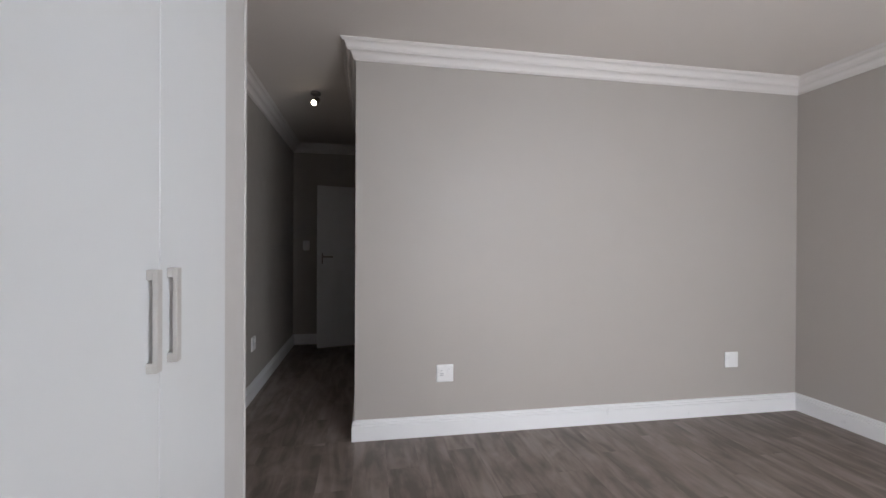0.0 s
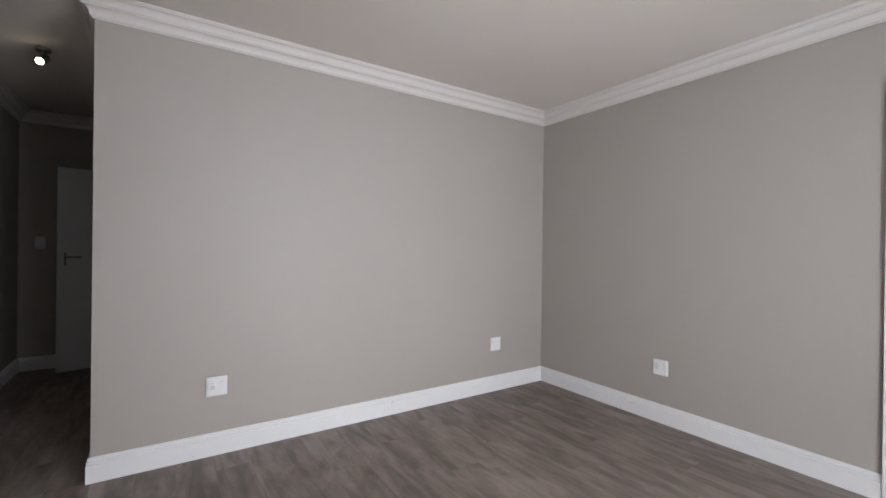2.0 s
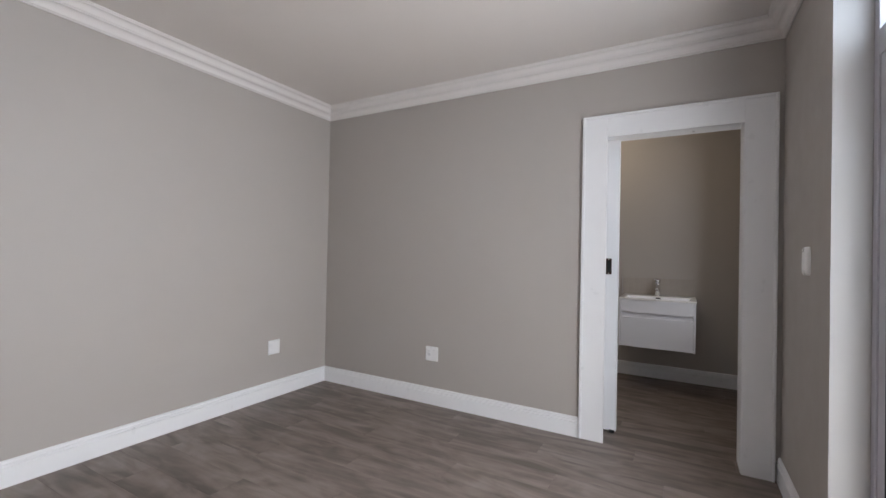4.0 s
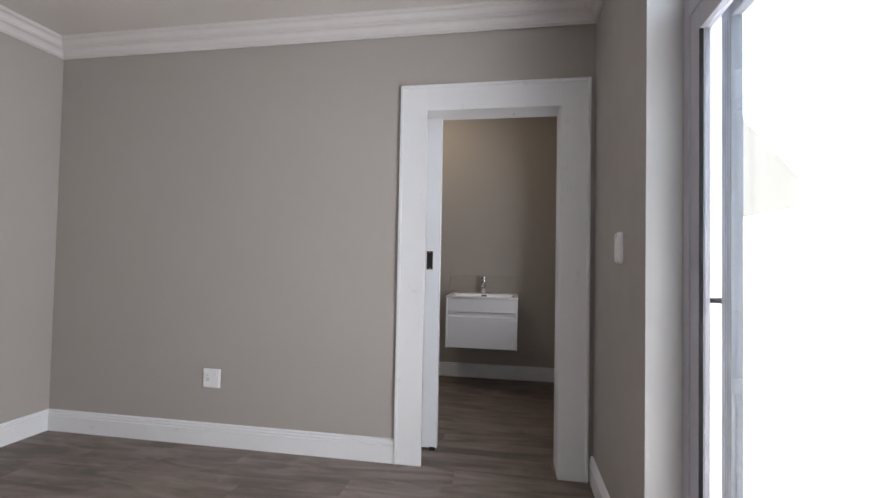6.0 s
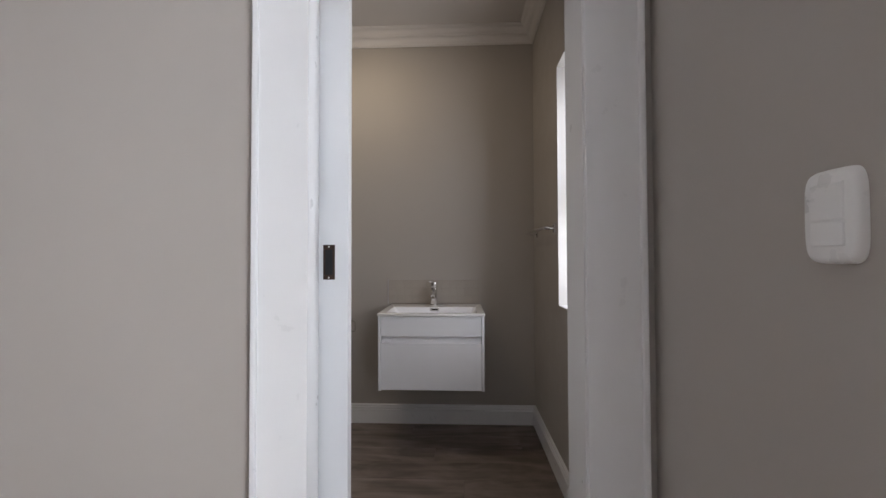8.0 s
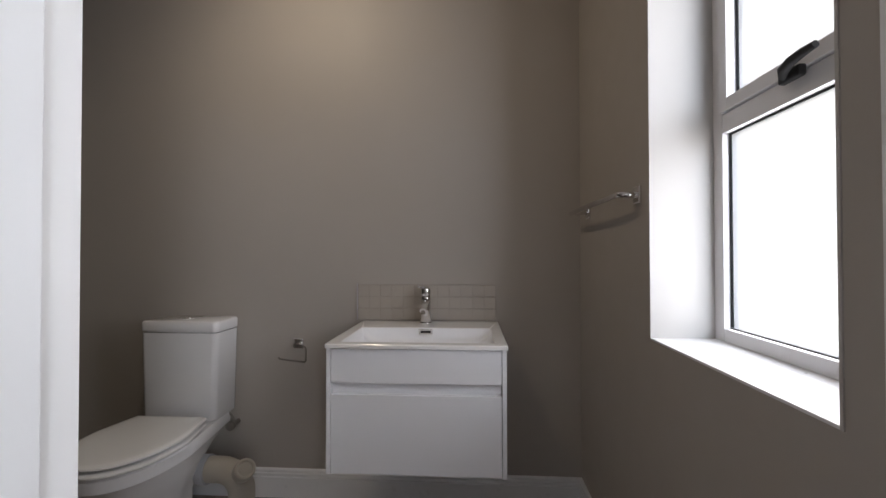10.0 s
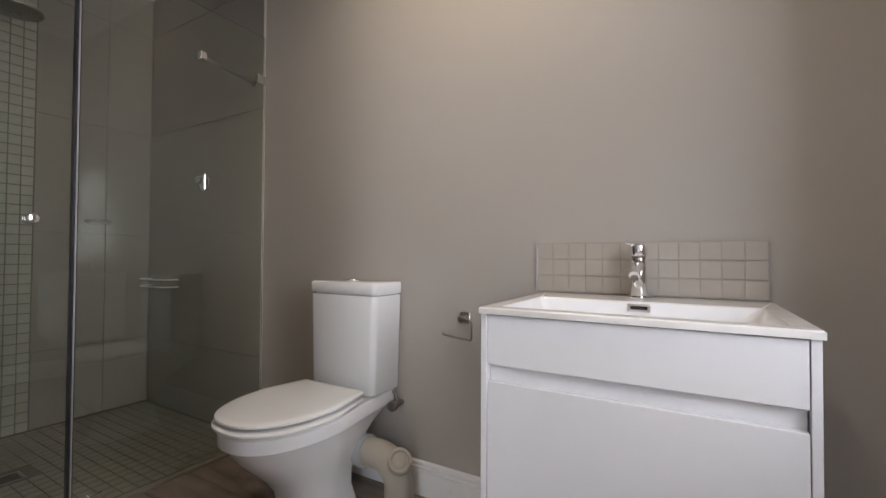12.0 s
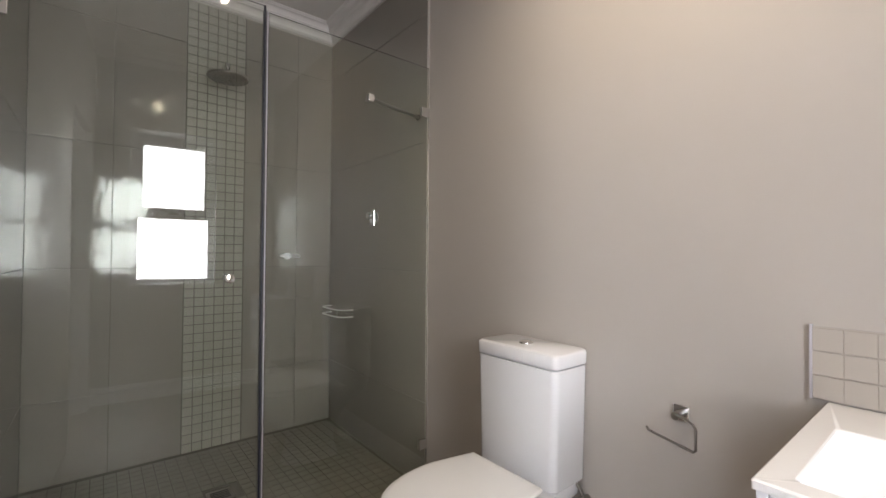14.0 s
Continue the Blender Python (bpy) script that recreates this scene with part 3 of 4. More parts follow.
# ---- vanity ----
VX, V0, V1 = 4.692, -0.170, 0.457
vc = (V0 + V1) / 2
va = thing("vanity_unit", ((VX + XF) / 2, vc, 0.385), "white gloss wall-hung vanity unit with two drawers", "vanity")
vx = va.location.x
VB, VW = XF - 0.002 - vx, (V1 - V0) / 2
part("side_panel", box(VX + 0.002 - vx, VB, VW - 0.018, VW - 0.003, 0, 0.4345, 0.0015), M_GLOSS, va)
part("side_panel", box(VX + 0.002 - vx, VB, -VW + 0.003, -VW + 0.018, 0, 0.4345, 0.0015), M_GLOSS, va)
part("bottom_panel", box(VX + 0.024 - vx, VB, -VW + 0.019, VW - 0.019, 0.002, 0.018), M_GLOSS, va)
part("carcass", box(VX + 0.045 - vx, VB, -VW + 0.019, VW - 0.019, 0.019, 0.345), M_GLOSS, va)
part("drawer_front", box(VX + 0.004 - vx, VX + 0.022 - vx, -VW + 0.0195, VW - 0.0195, 0.315, 0.432, 0.0015), M_GLOSS, va)
part("drawer_front", box(VX + 0.004 - vx, VX + 0.022 - vx, -VW + 0.0195, VW - 0.0195, 0.004, 0.276, 0.0015), M_GLOSS, va)
part("finger_rail", box(VX + 0.0225 - vx, VX + 0.0445 - vx, -VW + 0.0195, VW - 0.0195, 0.255, 0.326, 0.001), M_GLOSS, va)

# one-piece basin top with a sunk bowl
bt = thing("basin", (vx, vc, 0.820), "white ceramic basin top with a shallow rectangular bowl", "basin")


def rect_ring(x0, x1, y0, y1, z, r, n=5):
    pts = []
    for cx, cy, a0 in ((x1 - r, y1 - r, 0), (x0 + r, y1 - r, 90), (x0 + r, y0 + r, 180), (x1 - r, y0 + r, 270)):
        pts += [(cx + r * math.cos(radians(a0 + 90 * k / n)), cy + r * math.sin(radians(a0 + 90 * k / n)), z) for k in range(n + 1)]
    return pts


bx0, bx1 = VX - 0.004 - vx, VB
bm = loft([rect_ring(bx0 + 0.042, bx1 - 0.187, -VW + 0.042, VW - 0.042, 0.012, 0.014), rect_ring(bx0, bx1, -VW - 0.002, VW + 0.002, 0.0, 0.004), rect_ring(bx0, bx1, -VW - 0.002, VW + 0.002, 0.012, 0.004),
           rect_ring(bx0 + 0.003, bx1 - 0.001, -VW + 0.001, VW - 0.001, 0.015, 0.004), rect_ring(bx0 + 0.040, bx1 - 0.185, -VW + 0.040, VW - 0.040, 0.015, 0.012),
           rect_ring(bx0 + 0.042, bx1 - 0.187, -VW + 0.042, VW - 0.042, 0.012, 0.014)], cap=False)
top = part("basin_top", bm, M_BASIN, bt, smooth=True)
part("bowl", loft([rect_ring(bx0 + 0.150, bx1 - 0.230, -VW + 0.180, VW - 0.180, -0.056, 0.020), rect_ring(bx0 + 0.080, bx1 - 0.193, -VW + 0.090, VW - 0.090, -0.052, 0.045),
                   rect_ring(bx0 + 0.046, bx1 - 0.188, -VW + 0.046, VW - 0.046, -0.020, 0.030), rect_ring(bx0 + 0.0421, bx1 - 0.1871, -VW + 0.0421, VW - 0.0421, 0.004, 0.014),
                   rect_ring(bx0 + 0.0425, bx1 - 0.1875, -VW + 0.0425, VW - 0.0425, 0.0125, 0.014), rect_ring(bx0 + 0.056, bx1 - 0.192, -VW + 0.058, VW - 0.058, -0.020, 0.030),
                   rect_ring(bx0 + 0.086, bx1 - 0.203, -VW + 0.096, VW - 0.096, -0.040, 0.045), rect_ring(bx0 + 0.150, bx1 - 0.230, -VW + 0.180, VW - 0.180, -0.045, 0.020)]), M_BOWL, top, "bright white glazed bowl", smooth=True)
ov = part("overflow", box(bx1 - 0.1965, bx1 - 0.184, -0.029, 0.029, -0.013, 0.009, 0.002), M_CHROME, bt, "chrome overflow slot")
part("slot", box(bx1 - 0.1980, bx1 - 0.1935, -0.021, 0.021, -0.006, 0.003), M_BLACK, ov)
part("plug", rod((-0.06, 0, -0.045), (-0.06, 0, -0.040), 0.030, 24, bevel=0.002), M_CHROME, bt, "chrome plug", smooth=True)

# mixer tap
tp = thing("mixer_tap", (5.150, vc + 0.012, 0.835), "chrome single-lever basin mixer tap on the basin", "tap")
part("base_ring", rod((0, 0, 0), (0, 0, 0.006), 0.027, 28, bevel=0.002), M_CHROME, tp, smooth=True)
part("body", rod((0, 0, 0.006), (0, 0, 0.118), 0.0225, 32, bevel=0.002), M_CHROME, tp, smooth=True)
spout = part("spout", tube([(-0.008, 0, 0.098), (-0.030, 0, 0.096), (-0.070, 0, 0.088), (-0.105, 0, 0.078), (-0.118, 0, 0.070)], [0.017, 0.017, 0.015, 0.014, 0.0135], 24), M_CHROME, tp, smooth=True)
part("aerator", rod((-0.110, 0, 0.058), (-0.112, 0, 0.068), 0.0105), M_DNICK, spout, smooth=True)
part("neck", rod((0, 0, 0.118), (0, 0, 0.124), 0.019, 28), M_DNICK, tp, smooth=True)
cap = part("lever_cap", rod((0, 0, 0.124), (-0.002, 0, 0.158), 0.0240, 32, bevel=0.004), M_CHROME, tp, smooth=True)
part("lever", tube([(0.004, 0.006, 0.159), (0.0, 0.022, 0.161), (-0.003, 0.036, 0.164)], [0.006, 0.0055, 0.005], 12), M_CHROME, cap, smooth=True)

# splashback
sb = thing("splashback", (XF, 0.161, 0.838), "three rows of small greige mosaic tiles behind the basin", "splashback")
part("bed", box(-0.006, -0.001, -0.322, 0.322, 0, 0.166), M_GROUTL, sb)
part("edge_strip", box(-0.011, -0.0005, 0.322, 0.327, 0, 0.170), M_ALU, sb, "grey metal edge strip")
tile_me = mesh_of("tile", box(-0.0035, 0, -0.02665, 0.02665, -0.0259, 0.0257, 0.0007, seg=1), M_SPLASH)
for i in range(12):
    for j in range(3):
        t = new("tile", tile_me)
        t.parent = sb
        t.location = (-0.006, -0.322 + 0.0268 + 0.05367 * i, 0.028 + 0.0545 * j)

# ---- towel rail, paper holder ----
tr = thing("towel_rail", (4.825, YS, 1.318), "chrome towel rail on two square posts on the wall", "towel rail")
for x in (-0.285, 0.250):
    p = part("post", box(x - 0.024, x + 0.024, 0, 0.010, -0.026, 0.026, 0.003), M_CHROME, tr)
    part("arm", rod((x, 0.010, 0), (x, 0.030 if x < 0 else 0.056, 0), 0.0095), M_CHROME, p, smooth=True)
bend = [(-0.285, 0.028, 0), (-0.284, 0.040, 0.001), (-0.278, 0.050, 0.002), (-0.266, 0.056, 0.003), (-0.245, 0.059, 0.003), (-0.21, 0.061, 0.002)]
part("bar", tube(bend + [(-0.15 + 0.05 * k, 0.063 + 0.004 * math.sin(math.pi * k / 9), 0.001) for k in range(10)], 0.0095), M_CHROME, tr, smooth=True)

ph = thing("toilet_paper_holder", (XF, 0.768, 0.722), "empty chrome toilet paper holder with a wire arm", "toilet paper holder")
part("rosette", box(-0.010, 0, -0.022, 0.022, -0.022, 0.022, 0.003), M_CHROME, ph)
part("post", rod((-0.010, 0, 0), (-0.050, 0, 0), 0.011), M_DNICK, ph, smooth=True)
part("wire_arm", tube([(-0.046, 0.0, 0.004), (-0.060, -0.030, 0.004), (-0.084, -0.060, 0.002), (-0.088, -0.067, -0.006), (-0.088, -0.067, -0.060), (-0.084, -0.060, -0.068), (-0.057, 0.0, -0.070), (-0.024, 0.085, -0.070), (-0.021, 0.092, -0.063)], 0.0036, 10), M_DNICK, ph, smooth=True)

# ---- toilet ----
TY = 1.235
to = thing("toilet", (4.90, TY, 0), "white ceramic close-coupled toilet with its lid down", "toilet")
ox = 4.90


def egg(front, back, w, wb, z, n=14, sq=2.3):
    """A closed outline: round nose at x = front, half width w, straight back of half width wb."""
    nose = min((back - front) * 0.62, 0.30)
    cx = front + nose
    pts = [(back - ox, -wb, z)]
    for k in range(2 * n + 1):
        a = math.pi * k / (2 * n) + math.pi / 2
        c, s = math.cos(a), math.sin(a)
        pts.append((cx - nose * abs(c) ** (2 / sq) - ox, -w * abs(s) ** (2 / sq) * (1 if s >= 0 else -1), z))
    pts.append((back - ox, wb, z))
    return pts


pan = loft([egg(4.735, 5.03, 0.112, 0.100, 0.0), egg(4.738, 5.03, 0.110, 0.098, 0.02), egg(4.765, 5.01, 0.098, 0.088, 0.09), egg(4.748, 5.01, 0.106, 0.088, 0.145), egg(4.705, 5.03, 0.124, 0.094, 0.200),
            egg(4.652, 5.06, 0.146, 0.102, 0.250), egg(4.610, 5.10, 0.162, 0.112, 0.295), egg(4.583, 5.15, 0.173, 0.124, 0.335), egg(4.570, 5.19, 0.179, 0.132, 0.352), egg(4.567, 5.20, 0.181, 0.135, 0.3575),
            egg(4.557, 5.205, 0.188, 0.140, 0.359), egg(4.555, 5.205, 0.189, 0.142, 0.400), egg(4.564, 5.205, 0.182, 0.138, 0.408)])
part("pan", pan, M_CERAM, to, smooth=True)
part("seat", loft([egg(4.572, 4.985, 0.172, 0.14, 0.4085), egg(4.572, 4.985, 0.172, 0.14, 0.4125), egg(4.549, 4.995, 0.193, 0.15, 0.4130), egg(4.542, 5.0, 0.198, 0.155, 0.4165), egg(4.542, 5.0, 0.198, 0.155, 0.4225), egg(4.549, 4.995, 0.192, 0.15, 0.4270), egg(4.560, 4.99, 0.183, 0.145, 0.4282), egg(4.585, 4.985, 0.160, 0.135, 0.4284)]), M_SEAT, to, smooth=True)
part("lid", loft([egg(4.584, 4.985, 0.160, 0.135, 0.4286), egg(4.584, 4.985, 0.160, 0.135, 0.4372), egg(4.556, 4.995, 0.186, 0.15, 0.4376), egg(4.549, 5.0, 0.192, 0.155, 0.441), egg(4.550, 5.0, 0.191, 0.154, 0.4475), egg(4.559, 4.995, 0.184, 0.15, 0.4520), egg(4.575, 4.99, 0.172, 0.142, 0.4538), egg(4.62, 4.97, 0.135, 0.11, 0.4550)]), M_SEAT, to, "white glossy toilet lid", smooth=True)
for y in (-0.075, 0.075):
    part("hinge", rod((0.088, y - 0.018, 0.427), (0.088, y + 0.018, 0.427), 0.012, 14), M_SEAT, to, smooth=True)
cx0, cx1 = 5.035 - ox, 5.215 - ox
part("cistern", loft([rect_ring(cx0 + 0.024, cx1, -0.148, 0.148, 0.4085, 0.025), rect_ring(cx0 + 0.020, cx1, -0.152, 0.152, 0.417, 0.025), rect_ring(cx0 + 0.006, cx1, -0.163, 0.163, 0.4175, 0.025), rect_ring(cx0 + 0.003, cx1, -0.167, 0.167, 0.423, 0.025), rect_ring(cx0, cx1, -0.176, 0.176, 0.800, 0.025)]), M_CERAM, to, smooth=True)
cl = part("cistern_lid", loft([rect_ring(cx0 + 0.012, cx1, -0.164, 0.164, 0.8005, 0.022), rect_ring(cx0 + 0.012, cx1, -0.164, 0.164, 0.806, 0.022), rect_ring(cx0 - 0.001, cx1 + 0.001, -0.1775, 0.1775, 0.8065, 0.024), rect_ring(cx0 - 0.002, cx1 + 0.001, -0.178, 0.178, 0.808, 0.024), rect_ring(cx0 - 0.003, cx1 + 0.001, -0.179, 0.179, 0.842, 0.024), rect_ring(cx0 - 0.0005, cx1, -0.1765, 0.1765, 0.8485, 0.024), rect_ring(cx0 + 0.006, cx1 - 0.003, -0.170, 0.170, 0.852, 0.022)]), M_CERAM, to, smooth=True)
part("flush_button", rod((0.205, 0, 0.851), (0.205, 0, 0.862), 0.024, 24, bevel=0.004), M_CHROME, cl, "chrome flush button", smooth=True)
valve = part("stop_valve", rod((0.27, -0.168, 0.350), (0.325, -0.168, 0.350), 0.012, 16), M_DNICK, to, "chrome stop valve", smooth=True)
part("valve_knob", rod((0.250, -0.168, 0.350), (0.272, -0.168, 0.350), 0.021, 20, bevel=0.004), M_DNICK, valve, smooth=True)
part("hose", tube([(0.296, -0.166, 0.357), (0.297, -0.156, 0.380), (0.295, -0.142, 0.398), (0.29, -0.13, 0.412)], 0.005, 10), M_DNICK, valve, smooth=True)

sp = thing("soil_pipe", (5.05, 0.97, 0), "beige plastic waste bend from the toilet into the floor", "waste pipe")
bend = [(0.0, 0.20, 0.20), (0.0, 0.13, 0.205)] + arc((0.0, 0.075, 0.112), (0, 0, 1), (0, -1, 0), 0.094, 0, 90, 10) + [(0.0, -0.019, 0.06), (0.0, -0.019, 0.0)]
part("bend", tube(bend, 0.054, 24), M_PIPE, sp, smooth=True)
part("collar", rod((0.0, 0.125, 0.205), (0.0, 0.165, 0.203), 0.062, 24, bevel=0.004), M_GREY, sp, smooth=True)
cp = part("access_boss", rod((-0.005, -0.020, 0.195), (-0.060, -0.066, 0.242), 0.043, 24, bevel=0.004), M_PIPE, sp, smooth=True)
cd = Vector((-0.055, -0.046, 0.047)).normalized()
cu = cd.orthogonal().normalized()
part("ring", tube(arc(Vector((-0.0605, -0.0665, 0.2425)), cu, cd.cross(cu), 0.035, 0, 360, 28), 0.0075, 10), M_PIPE, cp, smooth=True)
part("access_cap", rod((-0.059, -0.0652, 0.2412), (-0.0625, -0.0681, 0.2441), 0.021, 24, bevel=0.003), M_PIPE, cp, smooth=True)


# ---- shower ----
# tiled faces: bed and pieces
def tiled(name, axis, at, out, spans, rows, material, bed_mat, gap, label, u_range, z_range, holes=None):
    """Tiles on a wall plane across the axis; spans along it, rows in height; out is the side that the tiles face."""
    ob = thing(name, (0, 0, 0), label, "wall tiles", kind="structure")
    a, b = sorted((at, at + out * 0.006))
    bed = box(a, b, *u_range, *z_range) if axis == "x" else box(*u_range, a, b, *z_range)
    part("tile_bed", bed, bed_mat, ob)
    cache = {}
    for u0, u1 in spans:
        for z0, z1 in rows:
            key = (round(u1 - u0, 4), round(z1 - z0, 4))
            if key not in cache:
                w, h = (key[0] - gap) / 2, (key[1] - gap) / 2
                bm = box(-0.004, 0.004, -w, w, -h, h, 0.001, seg=1) if axis == "x" else box(-w, w, -0.004, 0.004, -h, h, 0.001, seg=1)
                cache[key] = mesh_of("tile", bm, material)
            t = new("tile", cache[key])
            t.parent = ob
            c = at + out * 0.006
            t.location = (c, (u0 + u1) / 2, (z0 + z1) / 2) if axis == "x" else ((u0 + u1) / 2, c, (z0 + z1) / 2)
    return ob


ZR = [(0.0, 0.42), (0.42, 1.08), (1.08, 1.74), (1.74, 2.40), (2.40, 2.657)]
ZT = 2.657
tiled("wall_tiles_end", "y", BN, -1, [(3.645, 3.98), (3.98, 4.312), (4.636, 4.968), (4.968, XF - 0.012)], ZR, M_TILE, M_GROUT, 0.003, "large grey-brown porcelain tiles on the shower end wall", (3.637, XF - 0.001), (0, ZT))
tiled("wall_tiles_side", "x", XF, -1, [(SY + 0.02, BN - 0.012)], ZR, M_TILE, M_GROUT, 0.003, "large grey-brown porcelain tiles beside the shower", (SY + 0.018, BN - 0.011), (0, ZT))
tiled("wall_tiles_partition", "x", XB, 1, [(SY + 0.02, 2.47), (2.47, BN - 0.012)], ZR, M_TILE, M_GROUT, 0.003, "large grey-brown porcelain tiles on the shower partition", (SY + 0.018, BN - 0.011), (0, ZT))
solid("tile_trim", box(XF - 0.0125, XF - 0.0005, SY + 0.013, SY + 0.0175, 0, ZT), M_WALL, "thin greige edge trim beside the shower tiles", "tile trim", "structure")

# mosaic strip
mz = thing("wall_mosaic", (4.474, BN - 0.0062, 0), "vertical strip of small beige mosaic tiles behind the shower rose", "mosaic tiles", kind="structure")
part("mosaic_bed", box(-0.160, 0.160, -0.0030, -0.0003, 0, ZT), M_GROUT, mz)
P = 0.0531
mo_me = mesh_of("mosaic_tile", box(-0.0243, 0.0243, -0.003, 0.003, -0.0243, 0.0243, 0.0012, seg=1), M_MOSAIC)
for j in range(50):
    for i in range(6):
        t = new("mosaic_tile", mo_me)
        t.parent = mz
        t.location = ((i - 2.5) * P, -0.0048, (j + 0.5) * P)

# shower floor
sf = thing("shower_floor", (0, 0, 0), "olive-grey mosaic shower floor", "shower floor", kind="structure")
part("floor_bed", box(XB + 0.011, XF - 0.011, SY - 0.005, BN - 0.011, -0.006, 0.004), M_FGROUT, sf)
part("threshold", box(XB + 0.001, XF - 0.001, SY - 0.03, SY + 0.006, -0.006, 0.010, 0.002), M_TILE, sf, "grey tile threshold strip")
fm = mesh_of("floor_tile", box(-0.0245, 0.0245, -0.0245, 0.0245, -0.003, 0.003, 0.001, seg=1), M_FMOS)
rest = bmesh.new()
nx, ny = int((XF - XB - 0.022) / P), int((BN - 0.011 - SY - 0.006) / P)
count = 0
for j in range(ny):
    for i in range(nx):
        x, y = XB + 0.011 + (i + 0.5) * P, SY + 0.008 + (j + 0.5) * P
        if abs(x - 4.40) < 0.075 and abs(y - 2.52) < 0.075:
            continue
        if j < 11 and count < 300 and x > 4.0 - 0.02:
            t = new("floor_tile", fm)
            t.parent = sf
            t.location = (x, y, 0.0055)
            count += 1
        else:
            box(x - 0.0245, x + 0.0245, y - 0.0245, y + 0.0245, 0.0025, 0.0085, bm=rest)
tagged(part("floor_tiles", rest, M_FMOS, sf), kind="stuff")
dr = thing("floor_drain", (4.40, 2.52, 0.004), "square steel shower floor drain", "drain")
part("drain_frame", box(-0.055, 0.055, -0.055, 0.055, 0, 0.0035, 0.001), M_DNICK, dr)
for k in range(5):
    part("grate_slot", box(-0.040, 0.040, -0.036 + k * 0.016, -0.028 + k * 0.016, 0.0033, 0.0042), M_BLACK, dr)

# frameless glass: hinged door and fixed panel
GT = 2.09
ss = thing("shower_screen", (4.42, SY, 0.012), "frameless clear glass shower screen with a hinged door", "shower screen")
part("fixed_panel", box(0.012, XF - 0.016 - 4.42, -0.004, 0.004, 0, GT, 0.001), M_SHOWER, ss).visible_shadow = False
hx = XB + 0.022 - 4.42
door = part("glass_door", box(0, -0.008 - hx, -0.004, 0.004, 0.004, GT, 0.001), M_SHOWER, ss, "clear glass door standing slightly ajar")
door.visible_shadow = False
door.location = (hx, 0, 0)
turned(door, -2.9)
part("strip_seal", box(0.003, 0.009, -0.008, 0.008, 0, GT, 0.002), M_ALU, ss, "grey metal seal strip")
part("door_seal", box(-0.017 - hx, -0.010 - hx, -0.007, 0.007, 0.004, GT, 0.002), M_SEAL, door, "dark edge strip")
part("seal_groove", box(-0.009, 0.0025, -0.011, 0.008, 0, GT, 0.002), M_SEAL, ss)
for s in (-1, 1):
    part("knob", rod((-0.124 - hx, s * 0.004, 1.062), (-0.124 - hx, s * 0.032, 1.062), 0.017, 24, bevel=0.004), M_CHROME, door, "round chrome door knob", smooth=True)
for z in (0.30, 1.865):
    h = part("hinge", box(XB + 0.011 - 4.42, XB + 0.085 - 4.42, -0.012, 0.012, z - 0.045, z + 0.045, 0.003), M_CHROME, ss, "chrome glass hinge")
for x, z in ((XF - 0.016 - 4.42 - 0.025, 1.862), (XF - 0.016 - 4.42 - 0.025, 0.22)):
    part("wall_clamp", box(x - 0.022, x + 0.026, -0.011, 0.011, z - 0.024, z + 0.024, 0.003), M_CHROME, ss, "chrome wall clamp")
part("floor_clamp", box(0.06, 0.105, -0.011, 0.011, -0.002, 0.045, 0.003), M_CHROME, ss, "chrome floor clamp")
br = part("brace_bar", rod((0.46, 0.012, 1.862), (XF - 0.012 - 4.42, 0.085, 1.862), 0.008), M_DNICK, ss, "thin chrome brace bar", smooth=True)
part("brace_clamp", box(0.445, 0.475, -0.014, 0.022, 1.845, 1.879, 0.003), M_CHROME, br)
part("brace_rosette", rod((XF - 0.011 - 4.42, 0.085, 1.862), (XF - 0.022 - 4.42, 0.083, 1.862), 0.016, 20), M_CHROME, br, smooth=True)

# rain rose on a wall arm
rs = thing("shower_rose", (4.474, BN - 0.013, 2.23), "round chrome rain shower rose on a wall arm", "shower rose")
part("flange", rod((0, 0, 0), (0, -0.012, 0), 0.030, 24, bevel=0.003), M_CHROME, rs, smooth=True)
part("arm", tube([(0, -0.01, 0)] + [(0, -0.25, 0.0)] + arc((0, -0.25, -0.03), (0, 0, 1), (0, -1, 0), 0.03, 10, 90, 6) + [(0, -0.28, -0.060)], 0.011), M_CHROME, rs, smooth=True)
head = part("rose", rod((0, -0.28, -0.092), (0, -0.28, -0.078), 0.105, 40, bevel=0.004), M_DNICK, rs, "flat grey rose disc", smooth=True)
part("swivel", rod((0, -0.28, -0.078), (0, -0.28, -0.055), 0.016, 20, r2=0.012), M_CHROME, head, smooth=True)
face = bmesh.new()
for r, n in ((0.02, 6), (0.045, 12), (0.07, 18), (0.092, 24)):
    for k in range(n):
        a = 2 * math.pi * k / n
        c = (r * math.cos(a), -0.28 + r * math.sin(a))
        rod((*c, -0.094), (*c, -0.0915), 0.0022, 6, face)
tagged(part("nozzles", face, M_BLACK, head), kind="stuff")

# mixer on the side wall
mv = thing("shower_mixer", (XF - 0.011, 2.50, 1.385), "chrome concealed shower mixer with a lever", "shower mixer")
part("plate", rod((0, 0, 0), (-0.008, 0, 0), 0.050, 32, bevel=0.003), M_CHROME, mv, smooth=True)
part("body", rod((-0.008, 0, 0.010), (-0.048, 0, 0.010), 0.020, 24, bevel=0.003), M_CHROME, mv, smooth=True)
lv = part("lever", box(-0.050, -0.036, -0.070, 0.0, 0.016, 0.030, 0.003), M_CHROME, mv)
part("grip", box(-0.052, -0.034, -0.084, -0.068, -0.055, 0.036, 0.004), M_CHROME, lv)

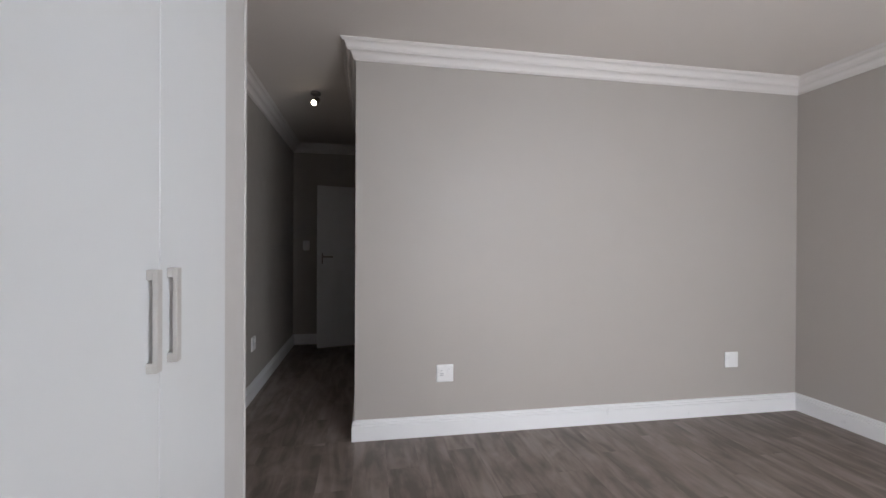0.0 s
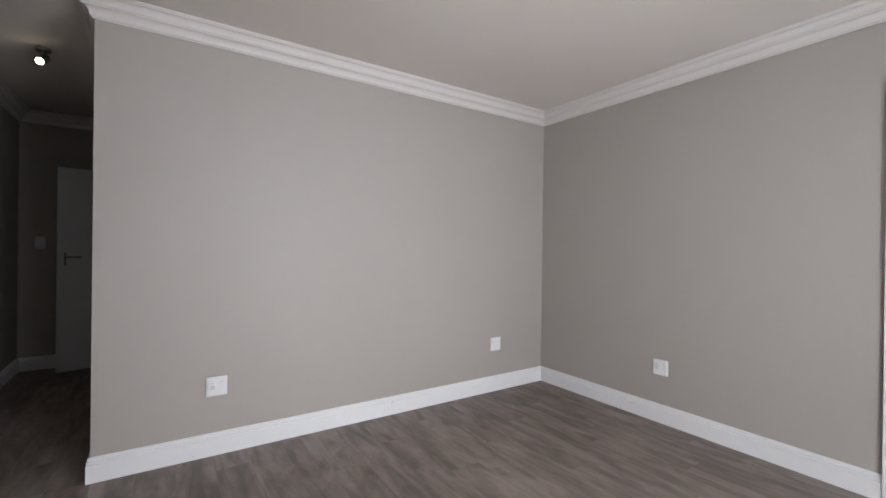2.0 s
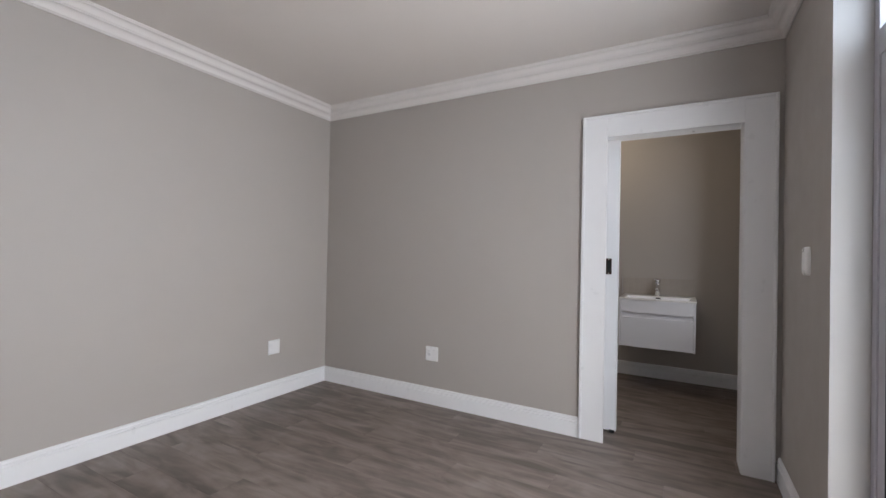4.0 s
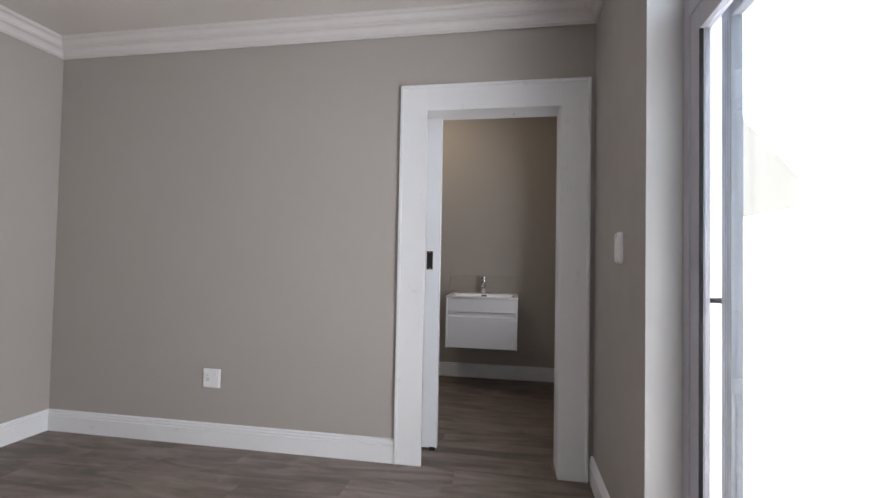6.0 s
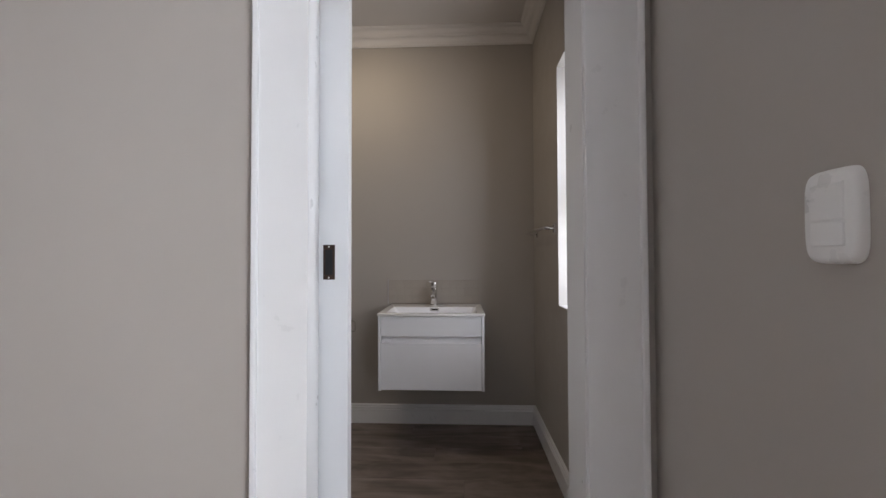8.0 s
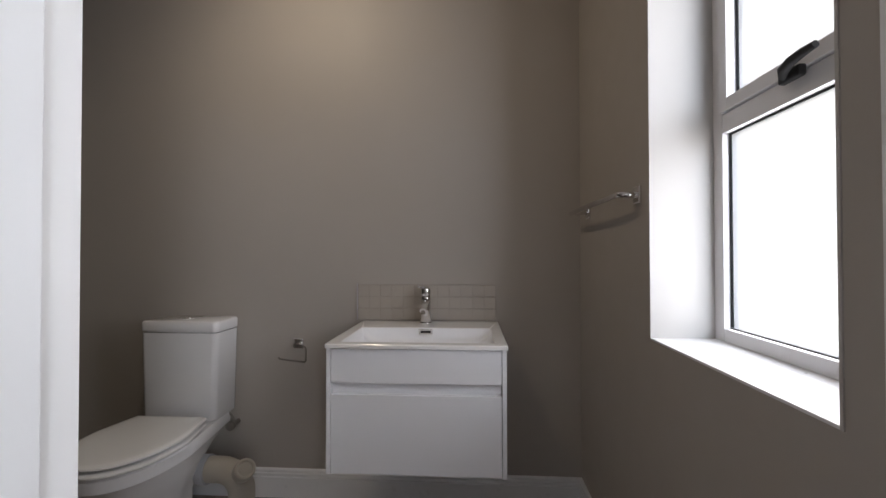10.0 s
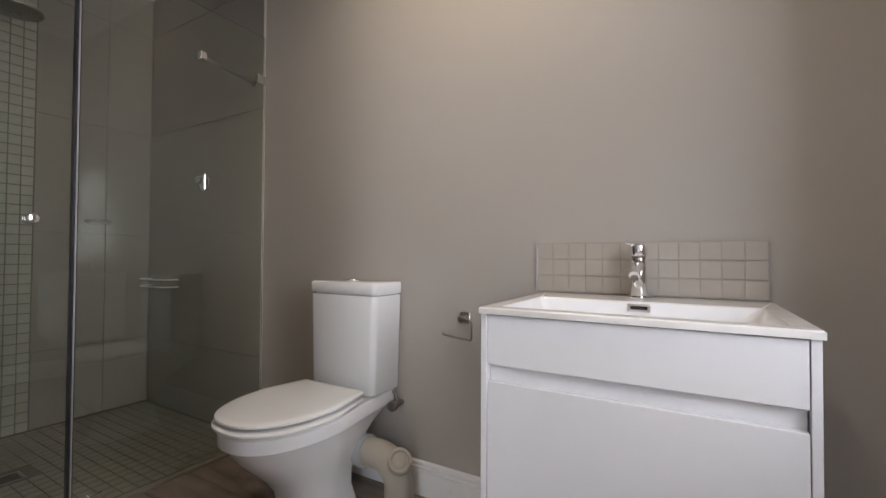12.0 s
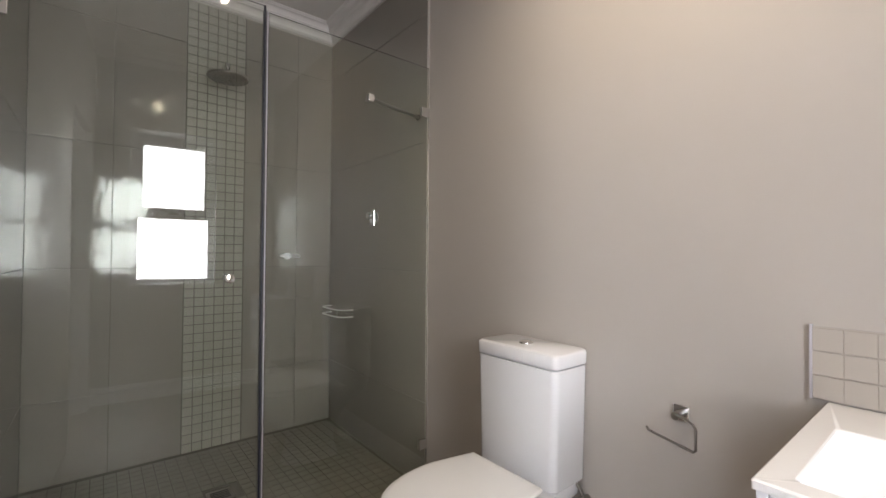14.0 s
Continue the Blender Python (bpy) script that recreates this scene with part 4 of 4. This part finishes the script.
# soap holder on the end wall, wire basket in the corner
sh = thing("soap_holder", (4.905, BN - 0.0105, 1.152), "small chrome soap holder on the shower end wall", "soap holder")
part("rosette", box(-0.020, 0.020, -0.010, 0, -0.018, 0.018, 0.003), M_CHROME, sh)
part("arm", rod((0, -0.010, 0), (0, -0.045, 0), 0.009), M_CHROME, sh, smooth=True)
part("bar", rod((-0.060, -0.048, 0), (0.070, -0.048, 0), 0.011), M_CHROME, sh, smooth=True)
wb = thing("wire_basket", (XF - 0.011, 2.93, 0.76), "chrome wire soap basket on the shower wall", "soap basket")
for z in (0.0, 0.045):
    part("rail", tube([(0, -0.16, z), (-0.05, -0.155, z), (-0.085, -0.12, z), (-0.09, 0.0, z), (-0.085, 0.12, z), (-0.05, 0.155, z), (0, 0.16, z)], 0.0042, 8), M_NICKEL, wb, smooth=True)
for k in range(7):
    y = -0.12 + 0.04 * k
    part("wire", rod((0, y, 0), (-0.086, y, 0), 0.002, 6), M_CHROME, wb)
for y in (-0.11, 0.11):
    part("upright", rod((-0.086, y, 0), (-0.086, y, 0.045), 0.003, 6), M_CHROME, wb)

# ---- outside ----
solid("ground", box(-60, 60, -60, YO - 0.001, -0.4, -0.145), M_PAVE, "pale concrete paving outside", "ground", "structure")
# added wall, tall enough for its sunlit face to fill the panes with white
gw = thing("backdrop_wall", (2.0, -3.1, -0.145), "tall pale sunlit wall added as a white backdrop behind the panes", "garden wall", kind="structure")
part("wall", box(-9, 11, -0.11, 0.11, 0, 5.2), M_RENDER, gw)
part("coping", box(-9.02, 11.02, -0.14, 0.14, 5.2, 5.26, 0.006), M_RENDER, gw)
part("plinth", box(-9, 11, 0.11, 0.16, 0, 0.12, 0.006), M_RENDER, gw)

# ---- floor planks ----
PW = 0.186
plank_meshes = {}


def planks(x0, x1, y0, y1, shift):
    n = 0
    x = math.floor(x0 / PW) * PW
    while x < x1 - 0.001:
        a, b = max(x, x0), min(x + PW, x1)
        if b - a > 0.01:
            col = round(x / PW)
            y = y0 - ((col * 0.43 + shift) % 1.0) * 1.22
            while y < y1 - 0.001:
                c, d = max(y, y0), min(y + 1.22, y1)
                if d - c > 0.01:
                    key = (round(b - a, 3), round(d - c, 3))
                    if key not in plank_meshes:
                        w, l = key[0] / 2 - 0.0003, key[1] / 2 - 0.0003
                        plank_meshes[key] = mesh_of("plank", box(-w, w, -l, l, -0.008, 0, 0.0006, seg=1), M_WOOD)
                    t = new("plank", plank_meshes[key])
                    t.parent = floor
                    t.location = ((a + b) / 2, (c + d) / 2, 0)
                y += 1.22
        x += PW


planks(XP, XE + 0.165, YS, YN, 0.1)
planks(XP, XC, YN, YP, 0.55)
planks(XC, 1.08, 4.85, YP, 0.3)
planks(XE + 0.165, XF, YS, SY - 0.032, 0.7)
